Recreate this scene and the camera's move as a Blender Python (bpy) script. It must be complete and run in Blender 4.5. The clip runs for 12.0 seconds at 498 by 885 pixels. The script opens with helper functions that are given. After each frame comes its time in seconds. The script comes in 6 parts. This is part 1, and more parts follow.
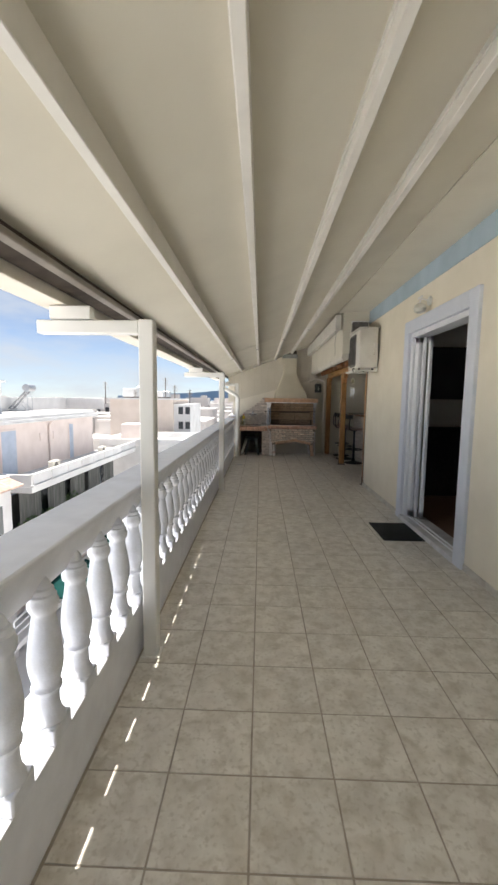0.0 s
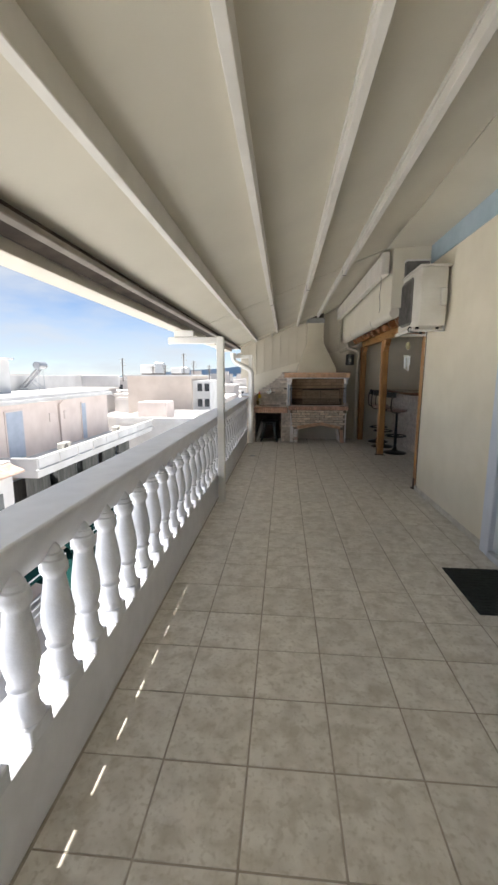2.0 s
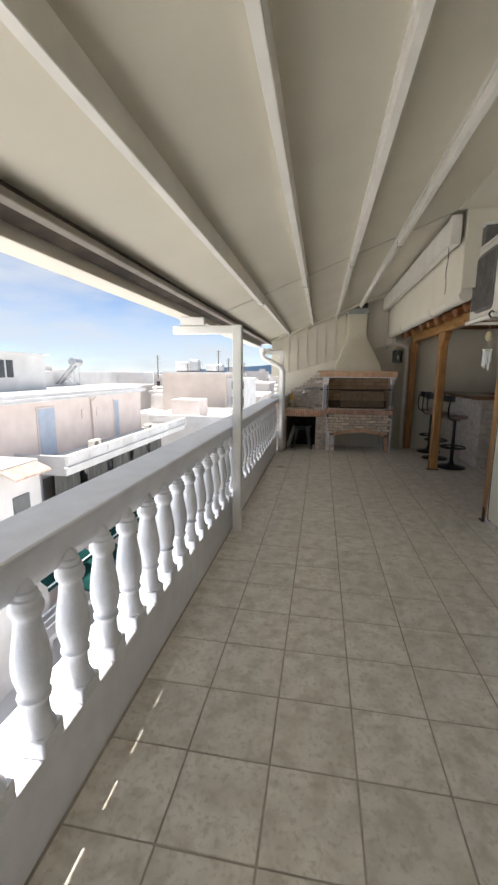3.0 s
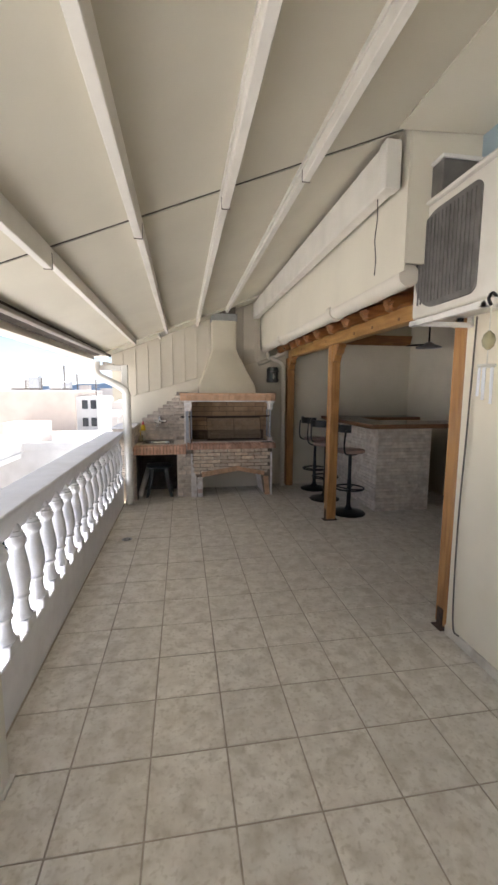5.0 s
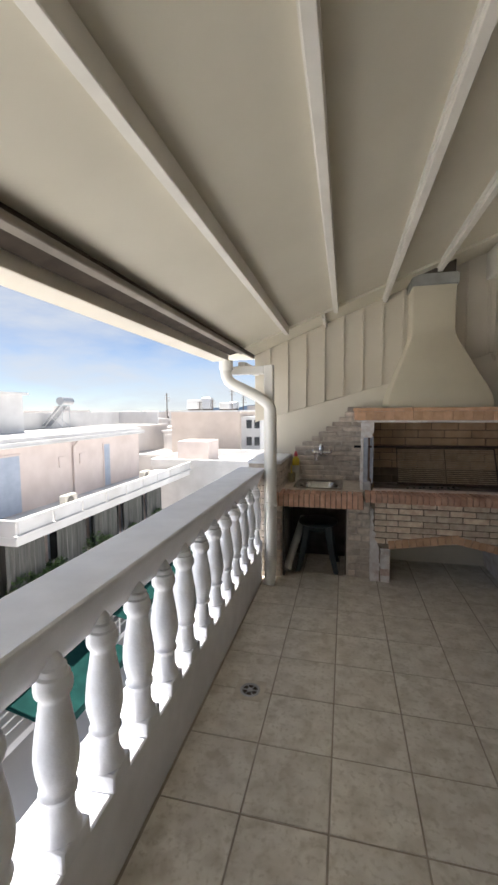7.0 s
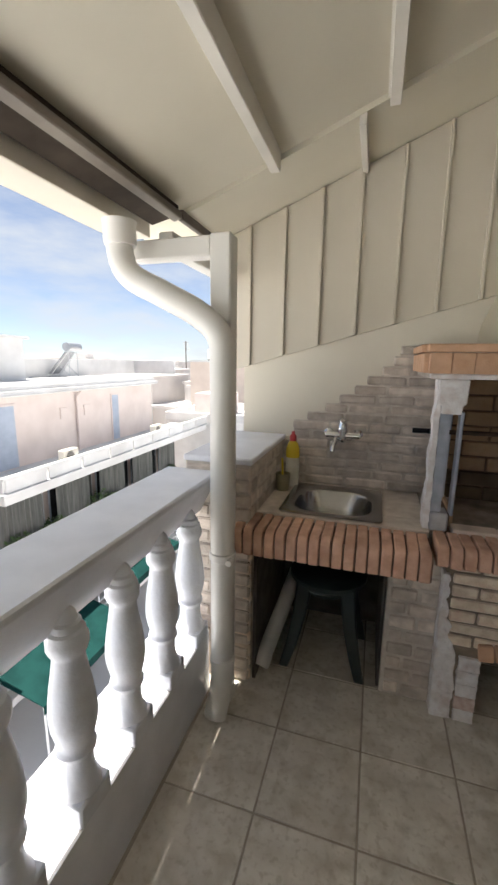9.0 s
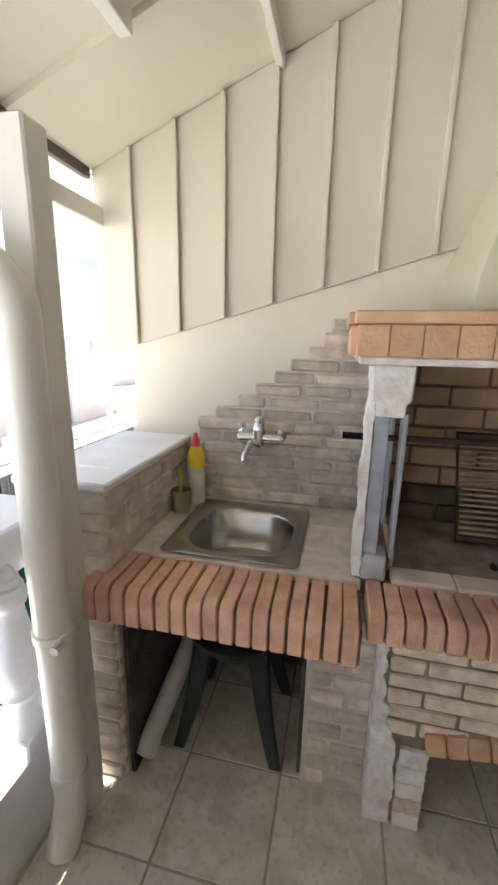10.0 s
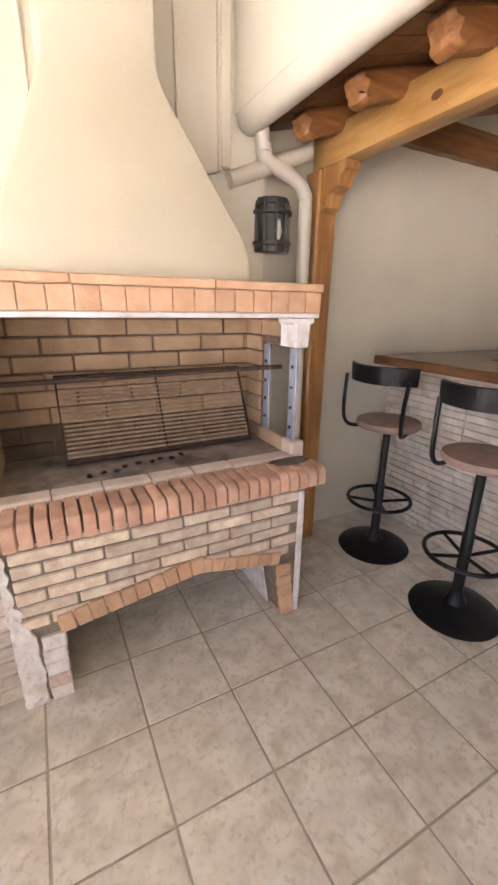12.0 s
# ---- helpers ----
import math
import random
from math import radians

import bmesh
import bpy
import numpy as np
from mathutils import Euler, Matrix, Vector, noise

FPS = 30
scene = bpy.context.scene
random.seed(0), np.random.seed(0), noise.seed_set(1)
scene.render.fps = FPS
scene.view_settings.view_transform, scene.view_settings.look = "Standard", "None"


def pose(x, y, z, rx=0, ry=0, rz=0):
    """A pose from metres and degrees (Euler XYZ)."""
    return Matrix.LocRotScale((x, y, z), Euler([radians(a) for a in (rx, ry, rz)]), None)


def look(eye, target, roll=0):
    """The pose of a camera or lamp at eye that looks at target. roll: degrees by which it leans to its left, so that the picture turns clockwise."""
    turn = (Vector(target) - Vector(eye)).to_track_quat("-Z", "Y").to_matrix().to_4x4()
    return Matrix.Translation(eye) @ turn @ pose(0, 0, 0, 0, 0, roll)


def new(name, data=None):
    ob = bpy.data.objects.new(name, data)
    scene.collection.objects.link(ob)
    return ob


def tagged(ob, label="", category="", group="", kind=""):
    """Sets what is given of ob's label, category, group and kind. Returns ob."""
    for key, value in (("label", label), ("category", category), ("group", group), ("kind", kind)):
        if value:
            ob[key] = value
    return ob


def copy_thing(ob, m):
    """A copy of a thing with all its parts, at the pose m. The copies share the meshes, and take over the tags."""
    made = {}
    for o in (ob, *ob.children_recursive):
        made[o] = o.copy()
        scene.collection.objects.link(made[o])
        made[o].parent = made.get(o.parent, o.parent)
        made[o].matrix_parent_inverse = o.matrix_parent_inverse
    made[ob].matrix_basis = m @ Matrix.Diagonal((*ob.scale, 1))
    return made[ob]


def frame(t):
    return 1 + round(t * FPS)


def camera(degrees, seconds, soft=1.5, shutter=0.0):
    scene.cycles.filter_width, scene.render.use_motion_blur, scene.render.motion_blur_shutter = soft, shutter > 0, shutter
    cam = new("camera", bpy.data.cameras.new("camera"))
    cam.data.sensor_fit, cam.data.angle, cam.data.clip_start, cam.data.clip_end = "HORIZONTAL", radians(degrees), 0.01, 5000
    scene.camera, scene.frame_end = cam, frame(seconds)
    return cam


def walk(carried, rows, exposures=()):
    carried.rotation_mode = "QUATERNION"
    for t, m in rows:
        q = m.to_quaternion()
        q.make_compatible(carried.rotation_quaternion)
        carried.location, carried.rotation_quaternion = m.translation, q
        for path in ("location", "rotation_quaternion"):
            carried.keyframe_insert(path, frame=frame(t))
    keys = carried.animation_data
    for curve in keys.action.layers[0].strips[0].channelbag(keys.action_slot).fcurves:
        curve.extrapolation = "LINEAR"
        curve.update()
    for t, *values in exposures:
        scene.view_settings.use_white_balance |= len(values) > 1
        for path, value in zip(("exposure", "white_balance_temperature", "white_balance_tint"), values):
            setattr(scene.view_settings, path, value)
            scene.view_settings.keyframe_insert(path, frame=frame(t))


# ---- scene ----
cam = camera(63.6, 12.0, 2.7)
PATH = [
    (0, (0.016, 0.038, 1.489), (-0.039, 2.026, 1.276), 0.7),
    (0.5, (0.024, 0.379, 1.464), (0.317, 2.339, 1.192), 0.5),
    (1, (0.078, 0.866, 1.478), (0.247, 2.833, 1.155), -0.1),
    (1.5, (0.066, 1.329, 1.467), (0.016, 3.298, 1.12), -0.2),
    (2, (0.119, 1.836, 1.483), (-0.051, 3.801, 1.151), 0.0),
    (2.5, (0.106, 2.372, 1.486), (-0.177, 4.322, 1.141), -0.0),
    (3, (0.142, 2.83, 1.495), (-0.201, 4.771, 1.151), 0.4),
    (3.5, (0.21, 3.326, 1.534), (-0.055, 5.281, 1.209), 0.9),
    (3.7, (0.187, 3.552, 1.537), (0.083, 5.521, 1.204), 1.1),
    (5.3, (0.146, 5.212, 1.584), (0.471, 7.171, 1.345), 0.2),
    (5.5, (0.124, 5.458, 1.546), (0.376, 7.429, 1.319), 0.4),
    (6, (0.056, 6.029, 1.547), (-0.006, 8.018, 1.346), 0.0),
    (6.5, (-0.01, 6.524, 1.526), (-0.309, 8.492, 1.335), 0.2),
    (7, (0.038, 7.108, 1.522), (-0.425, 9.047, 1.36), -0.4),
    (7.2, (0.035, 7.31, 1.512), (-0.482, 9.235, 1.352), -0.4),
    (8.8, (-0.068, 8.939, 1.484), (-0.67, 10.813, 1.126), 0.6),
    (9, (-0.048, 9.1, 1.459), (-0.626, 10.974, 1.064), 0.8),
    (9.5, (0.041, 9.478, 1.459), (-0.446, 11.356, 0.975), 0.6),
    (10, (0.106, 9.701, 1.451), (-0.315, 11.597, 0.971), 1.1),
    (10.5, (0.166, 9.769, 1.435), (0.168, 11.707, 0.941), 1.0),
    (11, (0.217, 9.734, 1.435), (0.71, 11.601, 0.918), 1.0),
    (11.5, (0.367, 9.546, 1.44), (1.068, 11.329, 0.867), 0.8),
    (12, (0.484, 9.357, 1.439), (1.359, 11.041, 0.805), 0.8),
]
walk(cam, [(t, look(eye, target, roll)) for t, eye, target, roll in PATH], exposures=[(0, 1.54, 6400, 11), (0.5, 1.86, 6350, 11), (1, 1.88, 6350, 11), (2.5, 1.50, 6350, 11), (3.5, 1.76, 6350, 12), (4.3, 1.90, 6450, 13), (5.5, 2.22, 6450, 15), (6.5, 1.62, 6450, 12), (7.2, 1.55, 6450, 12), (9, 1.68, 6500, 11), (9.5, 2.2, 6450, 11), (10, 2.48, 6450, 11), (10.5, 2.95, 6450, 12), (11, 3.38, 6650, 15), (12, 3.72, 6880, 23)])

# ---------------- world, sun, exposure ----------------
SUN_ELEV, SUN_AZ = 68.0, 0.0           # degrees; azimuth 0 = from -x
world = bpy.data.worlds.new("sky_world")
scene.world = world
world.use_nodes = True
wn, wl = world.node_tree.nodes, world.node_tree.links
wn.clear()
w_out = wn.new("ShaderNodeOutputWorld")
w_bg = wn.new("ShaderNodeBackground")
w_sky = wn.new("ShaderNodeTexSky")
w_sky.sky_type = "NISHITA"
w_sky.sun_disc = False
w_sky.sun_elevation = radians(SUN_ELEV)
w_sky.sun_rotation = radians(-90 + SUN_AZ)
w_sky.air_density, w_sky.dust_density, w_sky.ozone_density = 0.6, 0.0, 1.2
w_co = wn.new("ShaderNodeTexCoord")
w_map = wn.new("ShaderNodeMapping")
w_map.inputs["Scale"].default_value = (2.0, 2.0, 7.0)
w_cl = wn.new("ShaderNodeTexNoise")
w_cl.inputs["Scale"].default_value = 1.6
w_cl.inputs["Detail"].default_value = 7.0
w_cl.inputs["Roughness"].default_value = 0.58
w_rmp = wn.new("ShaderNodeValToRGB")
w_rmp.color_ramp.elements[0].position, w_rmp.color_ramp.elements[1].position = 0.28, 0.70
w_mix = wn.new("ShaderNodeMix")
w_mix.data_type = "RGBA"
w_mix.inputs["B"].default_value = (4.8, 5.1, 5.4, 1)
wl.new(w_co.outputs["Generated"], w_map.inputs["Vector"])
wl.new(w_map.outputs["Vector"], w_cl.inputs["Vector"])
wl.new(w_cl.outputs["Fac"], w_rmp.inputs["Fac"])
wl.new(w_rmp.outputs["Color"], w_mix.inputs["Factor"])
wl.new(w_sky.outputs["Color"], w_mix.inputs["A"])
wl.new(w_mix.outputs["Result"], w_bg.inputs["Color"])
wl.new(w_bg.outputs["Background"], w_out.inputs["Surface"])
w_bg.inputs["Strength"].default_value = 0.053

sun = new("sun", bpy.data.lights.new("sun", "SUN"))
sun.data.energy, sun.data.angle, sun.data.color = 4.6, radians(0.5), (1.0, 0.95, 0.86)
sd = Vector((-math.cos(radians(SUN_ELEV)) * math.cos(radians(SUN_AZ)), -math.cos(radians(SUN_ELEV)) * math.sin(radians(SUN_AZ)), math.sin(radians(SUN_ELEV))))
sun.rotation_euler = sd.to_track_quat("Z", "Y").to_euler()

# ---------------- materials ----------------


def mat(name, c1, c2, scale=6.0, rough=0.6, bump=0.0, bscale=60.0, metal=0.0, rand=0.0, stain=0.0, stain_scale=1.1, stain_col=None, trans=0.0, spec=0.5, lo=0.35, hi=0.65, stretch=(1, 1, 1), island=False):
    """Two-tone noise, a larger stain, a fine bump; rand: how far single pieces differ in lightness."""
    m = bpy.data.materials.new(name)
    m.use_nodes = True
    n, l = m.node_tree.nodes, m.node_tree.links
    b = n["Principled BSDF"]
    geo = n.new("ShaderNodeNewGeometry")
    mp = n.new("ShaderNodeMapping")
    mp.inputs["Scale"].default_value = stretch
    l.new(geo.outputs["Position"], mp.inputs["Vector"])
    n1 = n.new("ShaderNodeTexNoise")
    n1.inputs["Scale"].default_value, n1.inputs["Detail"].default_value = scale, 6.0
    l.new(mp.outputs["Vector"], n1.inputs["Vector"])
    r1 = n.new("ShaderNodeValToRGB")
    r1.color_ramp.elements[0].position, r1.color_ramp.elements[1].position = lo, hi
    r1.color_ramp.elements[0].color, r1.color_ramp.elements[1].color = (*c1, 1), (*c2, 1)
    l.new(n1.outputs["Fac"], r1.inputs["Fac"])
    col = r1.outputs["Color"]
    if stain:
        n2 = n.new("ShaderNodeTexNoise")
        n2.inputs["Scale"].default_value, n2.inputs["Detail"].default_value = stain_scale, 4.0
        l.new(geo.outputs["Position"], n2.inputs["Vector"])
        r2 = n.new("ShaderNodeValToRGB")
        r2.color_ramp.elements[0].position, r2.color_ramp.elements[1].position = 0.48, 0.72
        r2.color_ramp.elements[0].color, r2.color_ramp.elements[1].color = (0, 0, 0, 1), (stain, stain, stain, 1)
        l.new(n2.outputs["Fac"], r2.inputs["Fac"])
        mx = n.new("ShaderNodeMix")
        mx.data_type = "RGBA"
        mx.inputs["B"].default_value = (*(stain_col or [c * 0.45 for c in c1]), 1)
        l.new(r2.outputs["Color"], mx.inputs["Factor"])
        l.new(col, mx.inputs["A"])
        col = mx.outputs["Result"]
    if rand:
        src = geo.outputs["Random Per Island"] if island else n.new("ShaderNodeObjectInfo").outputs["Random"]
        mr = n.new("ShaderNodeMapRange")
        mr.inputs["To Min"].default_value, mr.inputs["To Max"].default_value = 1 - rand, 1 + rand
        l.new(src, mr.inputs["Value"])
        hs = n.new("ShaderNodeHueSaturation")
        l.new(mr.outputs["Result"], hs.inputs["Value"])
        l.new(col, hs.inputs["Color"])
        col = hs.outputs["Color"]
    l.new(col, b.inputs["Base Color"])
    b.inputs["Roughness"].default_value = rough
    b.inputs["Metallic"].default_value = metal
    b.inputs["Specular IOR Level"].default_value = spec
    if bump:
        n3 = n.new("ShaderNodeTexNoise")
        n3.inputs["Scale"].default_value, n3.inputs["Detail"].default_value = bscale, 5.0
        l.new(mp.outputs["Vector"], n3.inputs["Vector"])
        bp = n.new("ShaderNodeBump")
        bp.inputs["Strength"].default_value, bp.inputs["Distance"].default_value = bump, 0.004
        l.new(n3.outputs["Fac"], bp.inputs["Height"])
        l.new(bp.outputs["Normal"], b.inputs["Normal"])
    if trans:
        tr = n.new("ShaderNodeBsdfTranslucent")
        l.new(col, tr.inputs["Color"])
        ms = n.new("ShaderNodeMixShader")
        ms.inputs["Fac"].default_value = trans
        l.new(b.outputs["BSDF"], ms.inputs[1])
        l.new(tr.outputs["BSDF"], ms.inputs[2])
        l.new(ms.outputs["Shader"], n["Material Output"].inputs["Surface"])
    return m




def tile_mat(name, island):
    """Glazed tile: soft clouds, finer blotches and thin veins, set off differently on every tile."""
    m = mat(name, (0.63, 0.588, 0.515), (0.765, 0.73, 0.66), 9.0, 0.34, 0.10, 60, rand=0.045, lo=0.38, hi=0.60, island=island)
    n, l = m.node_tree.nodes, m.node_tree.links
    b = n["Principled BSDF"]
    geo = next(q for q in n if q.type == "NEW_GEOMETRY")
    src = geo.outputs["Random Per Island"] if island else next(q for q in n if q.type == "OBJECT_INFO").outputs["Random"]
    off = n.new("ShaderNodeVectorMath")
    off.operation = "MULTIPLY_ADD"
    l.new(src, off.inputs[0])
    off.inputs[1].default_value = (37.0, 61.0, 0.0)
    l.new(geo.outputs["Position"], off.inputs[2])
    mp = next(q for q in n if q.type == "MAPPING")
    l.new(off.outputs["Vector"], mp.inputs["Vector"])
    col = b.inputs["Base Color"].links[0].from_socket
    for scale, lo, hi, amount, tone, distort in ((12.0, 0.49, 0.68, 0.66, (0.49, 0.44, 0.355), 0.35), (45.0, 0.52, 0.66, 0.48, (0.45, 0.395, 0.31), 0.2), (8.0, 0.52, 0.68, 0.5, (0.76, 0.705, 0.63), 0.3)):
        nz = n.new("ShaderNodeTexNoise")
        nz.inputs["Scale"].default_value, nz.inputs["Detail"].default_value, nz.inputs["Distortion"].default_value = scale, 5.0, distort
        l.new(mp.outputs["Vector"], nz.inputs["Vector"])
        rp = n.new("ShaderNodeMapRange")
        rp.inputs["From Min"].default_value, rp.inputs["From Max"].default_value, rp.inputs["To Max"].default_value = lo, hi, amount
        l.new(nz.outputs["Fac"], rp.inputs["Value"])
        mx = n.new("ShaderNodeMix")
        mx.data_type = "RGBA"
        mx.inputs["B"].default_value = (*tone, 1)
        l.new(rp.outputs["Result"], mx.inputs["Factor"])
        l.new(col, mx.inputs["A"])
        col = mx.outputs["Result"]
    l.new(col, b.inputs["Base Color"])
    return m


M_TILE = tile_mat("floor_tile", False)
M_TILE_J = tile_mat("floor_tile_far", True)
M_SKIRT = mat("skirting_tile", (0.56, 0.51, 0.43), (0.68, 0.63, 0.54), 15.0, 0.45, 0.12, 90, stain=0.4, stain_scale=9.0, stain_col=(0.38, 0.30, 0.22))
M_GROUT = mat("grout", (0.36, 0.31, 0.25), (0.45, 0.40, 0.335), 14.0, 0.9, 0.3, 120, stain=0.4)
M_WHITE = mat("white_paint", (0.80, 0.81, 0.86), (0.86, 0.87, 0.92), 9.0, 0.5, 0.25, 70, stain=0.15, stain_scale=3.0, stain_col=(0.55, 0.53, 0.50))
M_BALUST = mat("baluster_paint", (0.76, 0.775, 0.83), (0.825, 0.84, 0.895), 14.0, 0.55, 0.5, 60, rand=0.04, stain=0.3, stain_scale=12.0, stain_col=(0.60, 0.58, 0.55))
M_STEEL_W = mat("white_enamel", (0.75, 0.73, 0.68), (0.80, 0.78, 0.74), 5.0, 0.32, 0.05, 30, stain=0.2, stain_scale=5.0, stain_col=(0.6, 0.57, 0.5))
M_CREAM = mat("cream_plaster", (0.77, 0.70, 0.555), (0.82, 0.75, 0.605), 3.0, 0.75, 0.35, 110, stain=0.2, stain_scale=1.4, stain_col=(0.72, 0.64, 0.50))
M_WALLN = mat("pale_plaster", (0.69, 0.64, 0.54), (0.74, 0.69, 0.585), 3.0, 0.75, 0.3, 110, stain=0.2, stain_scale=1.5, stain_col=(0.69, 0.63, 0.52))
M_KITW = mat("kitchen_plaster", (0.66, 0.61, 0.49), (0.72, 0.665, 0.545), 3.0, 0.75, 0.3, 110, stain=0.25, stain_scale=1.5, stain_col=(0.52, 0.47, 0.38))
M_BLUE = mat("dull_blue_paint", (0.37, 0.47, 0.53), (0.43, 0.53, 0.59), 4.0, 0.6, 0.15, 80, stain=0.2)
M_FRAME = mat("door_surround", (0.64, 0.67, 0.73), (0.70, 0.72, 0.77), 4.0, 0.5, 0.1, 60, stain=0.15)
M_CEIL = mat("awning_sheet", (0.675, 0.63, 0.52), (0.72, 0.675, 0.56), 2.0, 0.6, 0.12, 40, stain=0.2, stain_scale=0.7, stain_col=(0.68, 0.61, 0.5), trans=0.02)
M_BEAM = mat("beam_enamel", (0.69, 0.655, 0.585), (0.74, 0.705, 0.64), 5.0, 0.4, 0.05, 30, stain=0.2, stain_scale=4.0)
M_CREAMP = mat("cream_pipe_paint", (0.63, 0.585, 0.50), (0.68, 0.635, 0.545), 5.0, 0.45, 0.1, 40, stain=0.3, stain_scale=5.0, stain_col=(0.62, 0.55, 0.44))
M_BOARD = mat("boarding_paint", (0.585, 0.535, 0.44), (0.62, 0.57, 0.475), 3.0, 0.6, 0.15, 50, stain=0.15, stain_scale=2.0, stain_col=(0.58, 0.52, 0.42))
M_RAIL = mat("guide_rail", (0.035, 0.027, 0.02), (0.06, 0.047, 0.036), 8.0, 0.7, 0.1, 40, stain=0.3, spec=0.1)
M_LIP = mat("rail_lip", (0.17, 0.145, 0.12), (0.23, 0.20, 0.165), 8.0, 0.5, 0.1, 40, stain=0.3)
M_DARK = mat("dark_channel", (0.075, 0.06, 0.048), (0.12, 0.098, 0.08), 8.0, 0.5, 0.1, 40, stain=0.3)
M_GAP = mat("dark_gap", (0.06, 0.05, 0.04), (0.09, 0.075, 0.06), 8.0, 0.8)
M_WOOD = mat("varnished_wood", (0.33, 0.165, 0.05), (0.47, 0.27, 0.095), 3.0, 0.38, 0.25, 40, stain=0.5, stain_scale=3.0, stain_col=(0.22, 0.09, 0.03), stretch=(9, 1.2, 9))
M_WOOD_Z = mat("varnished_post_wood", (0.33, 0.15, 0.05), (0.48, 0.25, 0.085), 3.0, 0.38, 0.25, 40, stain=0.5, stain_scale=4.0, stain_col=(0.22, 0.09, 0.03), stretch=(12, 12, 1.0))
M_WOOD_X = mat("rafter_wood", (0.20, 0.08, 0.027), (0.35, 0.155, 0.052), 3.0, 0.42, 0.3, 40, rand=0.12, stain=0.4, stain_scale=5.0, stain_col=(0.15, 0.06, 0.02), stretch=(1.2, 12, 12))
M_PLANK = mat("deck_plank", (0.12, 0.05, 0.018), (0.21, 0.095, 0.035), 3.0, 0.5, 0.3, 40, rand=0.2, stretch=(14, 1, 14))
M_KNOT = mat("wood_knot", (0.10, 0.04, 0.015), (0.18, 0.08, 0.03), 30.0, 0.5)
M_SMOKE = mat("smoked_glass", (0.05, 0.055, 0.05), (0.10, 0.105, 0.095), 6.0, 0.12)
M_TOP = mat("bar_top_wood", (0.17, 0.085, 0.045), (0.27, 0.14, 0.075), 4.0, 0.16, 0.1, 30, stretch=(10, 1, 10))
M_BRICK = mat("terracotta_brick", (0.56, 0.325, 0.225), (0.69, 0.44, 0.32), 16.0, 0.75, 0.6, 140, rand=0.14, stain=0.35, stain_scale=18, stain_col=(0.36, 0.19, 0.13))
M_MANTEL = mat("mantel_brick", (0.60, 0.36, 0.22), (0.70, 0.45, 0.29), 16.0, 0.75, 0.5, 140, rand=0.10, stain=0.25, stain_scale=14, stain_col=(0.45, 0.27, 0.18))
M_FIRE = mat("fire_brick", (0.46, 0.30, 0.175), (0.58, 0.41, 0.26), 12.0, 0.8, 0.5, 120, rand=0.12, stain=0.6, stain_scale=6, stain_col=(0.25, 0.16, 0.09))
M_FIRE_S = mat("sooty_fire_brick", (0.12, 0.085, 0.055), (0.22, 0.16, 0.105), 9.0, 0.9, 0.5, 120, rand=0.2, stain=0.6, stain_scale=6, stain_col=(0.05, 0.04, 0.03))
M_STONE = mat("pale_brick", (0.63, 0.51, 0.39), (0.83, 0.73, 0.60), 18.0, 0.85, 0.9, 110, rand=0.18, stain=0.5, stain_scale=14, stain_col=(0.55, 0.33, 0.25))
M_GREY_BR = mat("grey_rustic_brick", (0.53, 0.455, 0.385), (0.70, 0.62, 0.54), 16.0, 0.85, 0.9, 100, rand=0.2, stain=0.5, stain_scale=12, stain_col=(0.30, 0.25, 0.21))
M_BAR_ST = mat("bar_slip", (0.66, 0.58, 0.50), (0.82, 0.75, 0.67), 14.0, 0.8, 0.8, 100, rand=0.10, stain=0.4, stain_scale=10, stain_col=(0.45, 0.33, 0.25))
M_BARJ = mat("pale_slip_joint", (0.56, 0.50, 0.44), (0.66, 0.60, 0.53), 20.0, 0.95, 0.7, 90, stain=0.3, stain_scale=6)
M_MORTAR = mat("mortar", (0.52, 0.46, 0.40), (0.66, 0.60, 0.53), 20.0, 0.95, 0.7, 90, stain=0.3, stain_scale=6)
M_JOINT = mat("brown_mortar", (0.21, 0.165, 0.125), (0.30, 0.245, 0.19), 20.0, 0.95, 0.7, 90, stain=0.3, stain_scale=6)
M_MORT_D = mat("sooty_mortar", (0.17, 0.11, 0.08), (0.25, 0.175, 0.13), 20.0, 0.95, 0.6, 90)
# Dark tone: real on the cement patch, painted shade on the under-counter sheets.
M_CEMENT_SHADE = mat("cement_and_shade", (0.075, 0.065, 0.055), (0.13, 0.115, 0.10), 12.0, 0.95, 0.6, 80, stain=0.4, stain_scale=5)
M_LIME = mat("limewash", (0.76, 0.72, 0.70), (0.86, 0.84, 0.83), 22.0, 0.85, 1.0, 70, stain=0.6, stain_scale=14, stain_col=(0.55, 0.42, 0.36))
M_PINKBR = mat("chipped_whitewash", (0.62, 0.45, 0.39), (0.80, 0.70, 0.66), 26.0, 0.85, 0.9, 70, stain=0.4, stain_scale=20, stain_col=(0.42, 0.24, 0.19))
M_ASH = mat("ash_bed", (0.25, 0.205, 0.17), (0.37, 0.31, 0.265), 10.0, 0.95, 0.9, 60, stain=0.8, stain_scale=7, stain_col=(0.07, 0.06, 0.055))
M_FOOT = mat("grey_cement", (0.46, 0.46, 0.47), (0.57, 0.57, 0.58), 14.0, 0.8, 0.5, 70, stain=0.3, stain_scale=12)
M_PALEST = mat("pale_slab", (0.66, 0.55, 0.48), (0.74, 0.63, 0.56), 14.0, 0.7, 0.4, 80, rand=0.06, stain=0.3, stain_scale=12)
M_COAL = mat("charcoal", (0.012, 0.012, 0.012), (0.035, 0.033, 0.03), 30.0, 0.9, 0.8, 80)
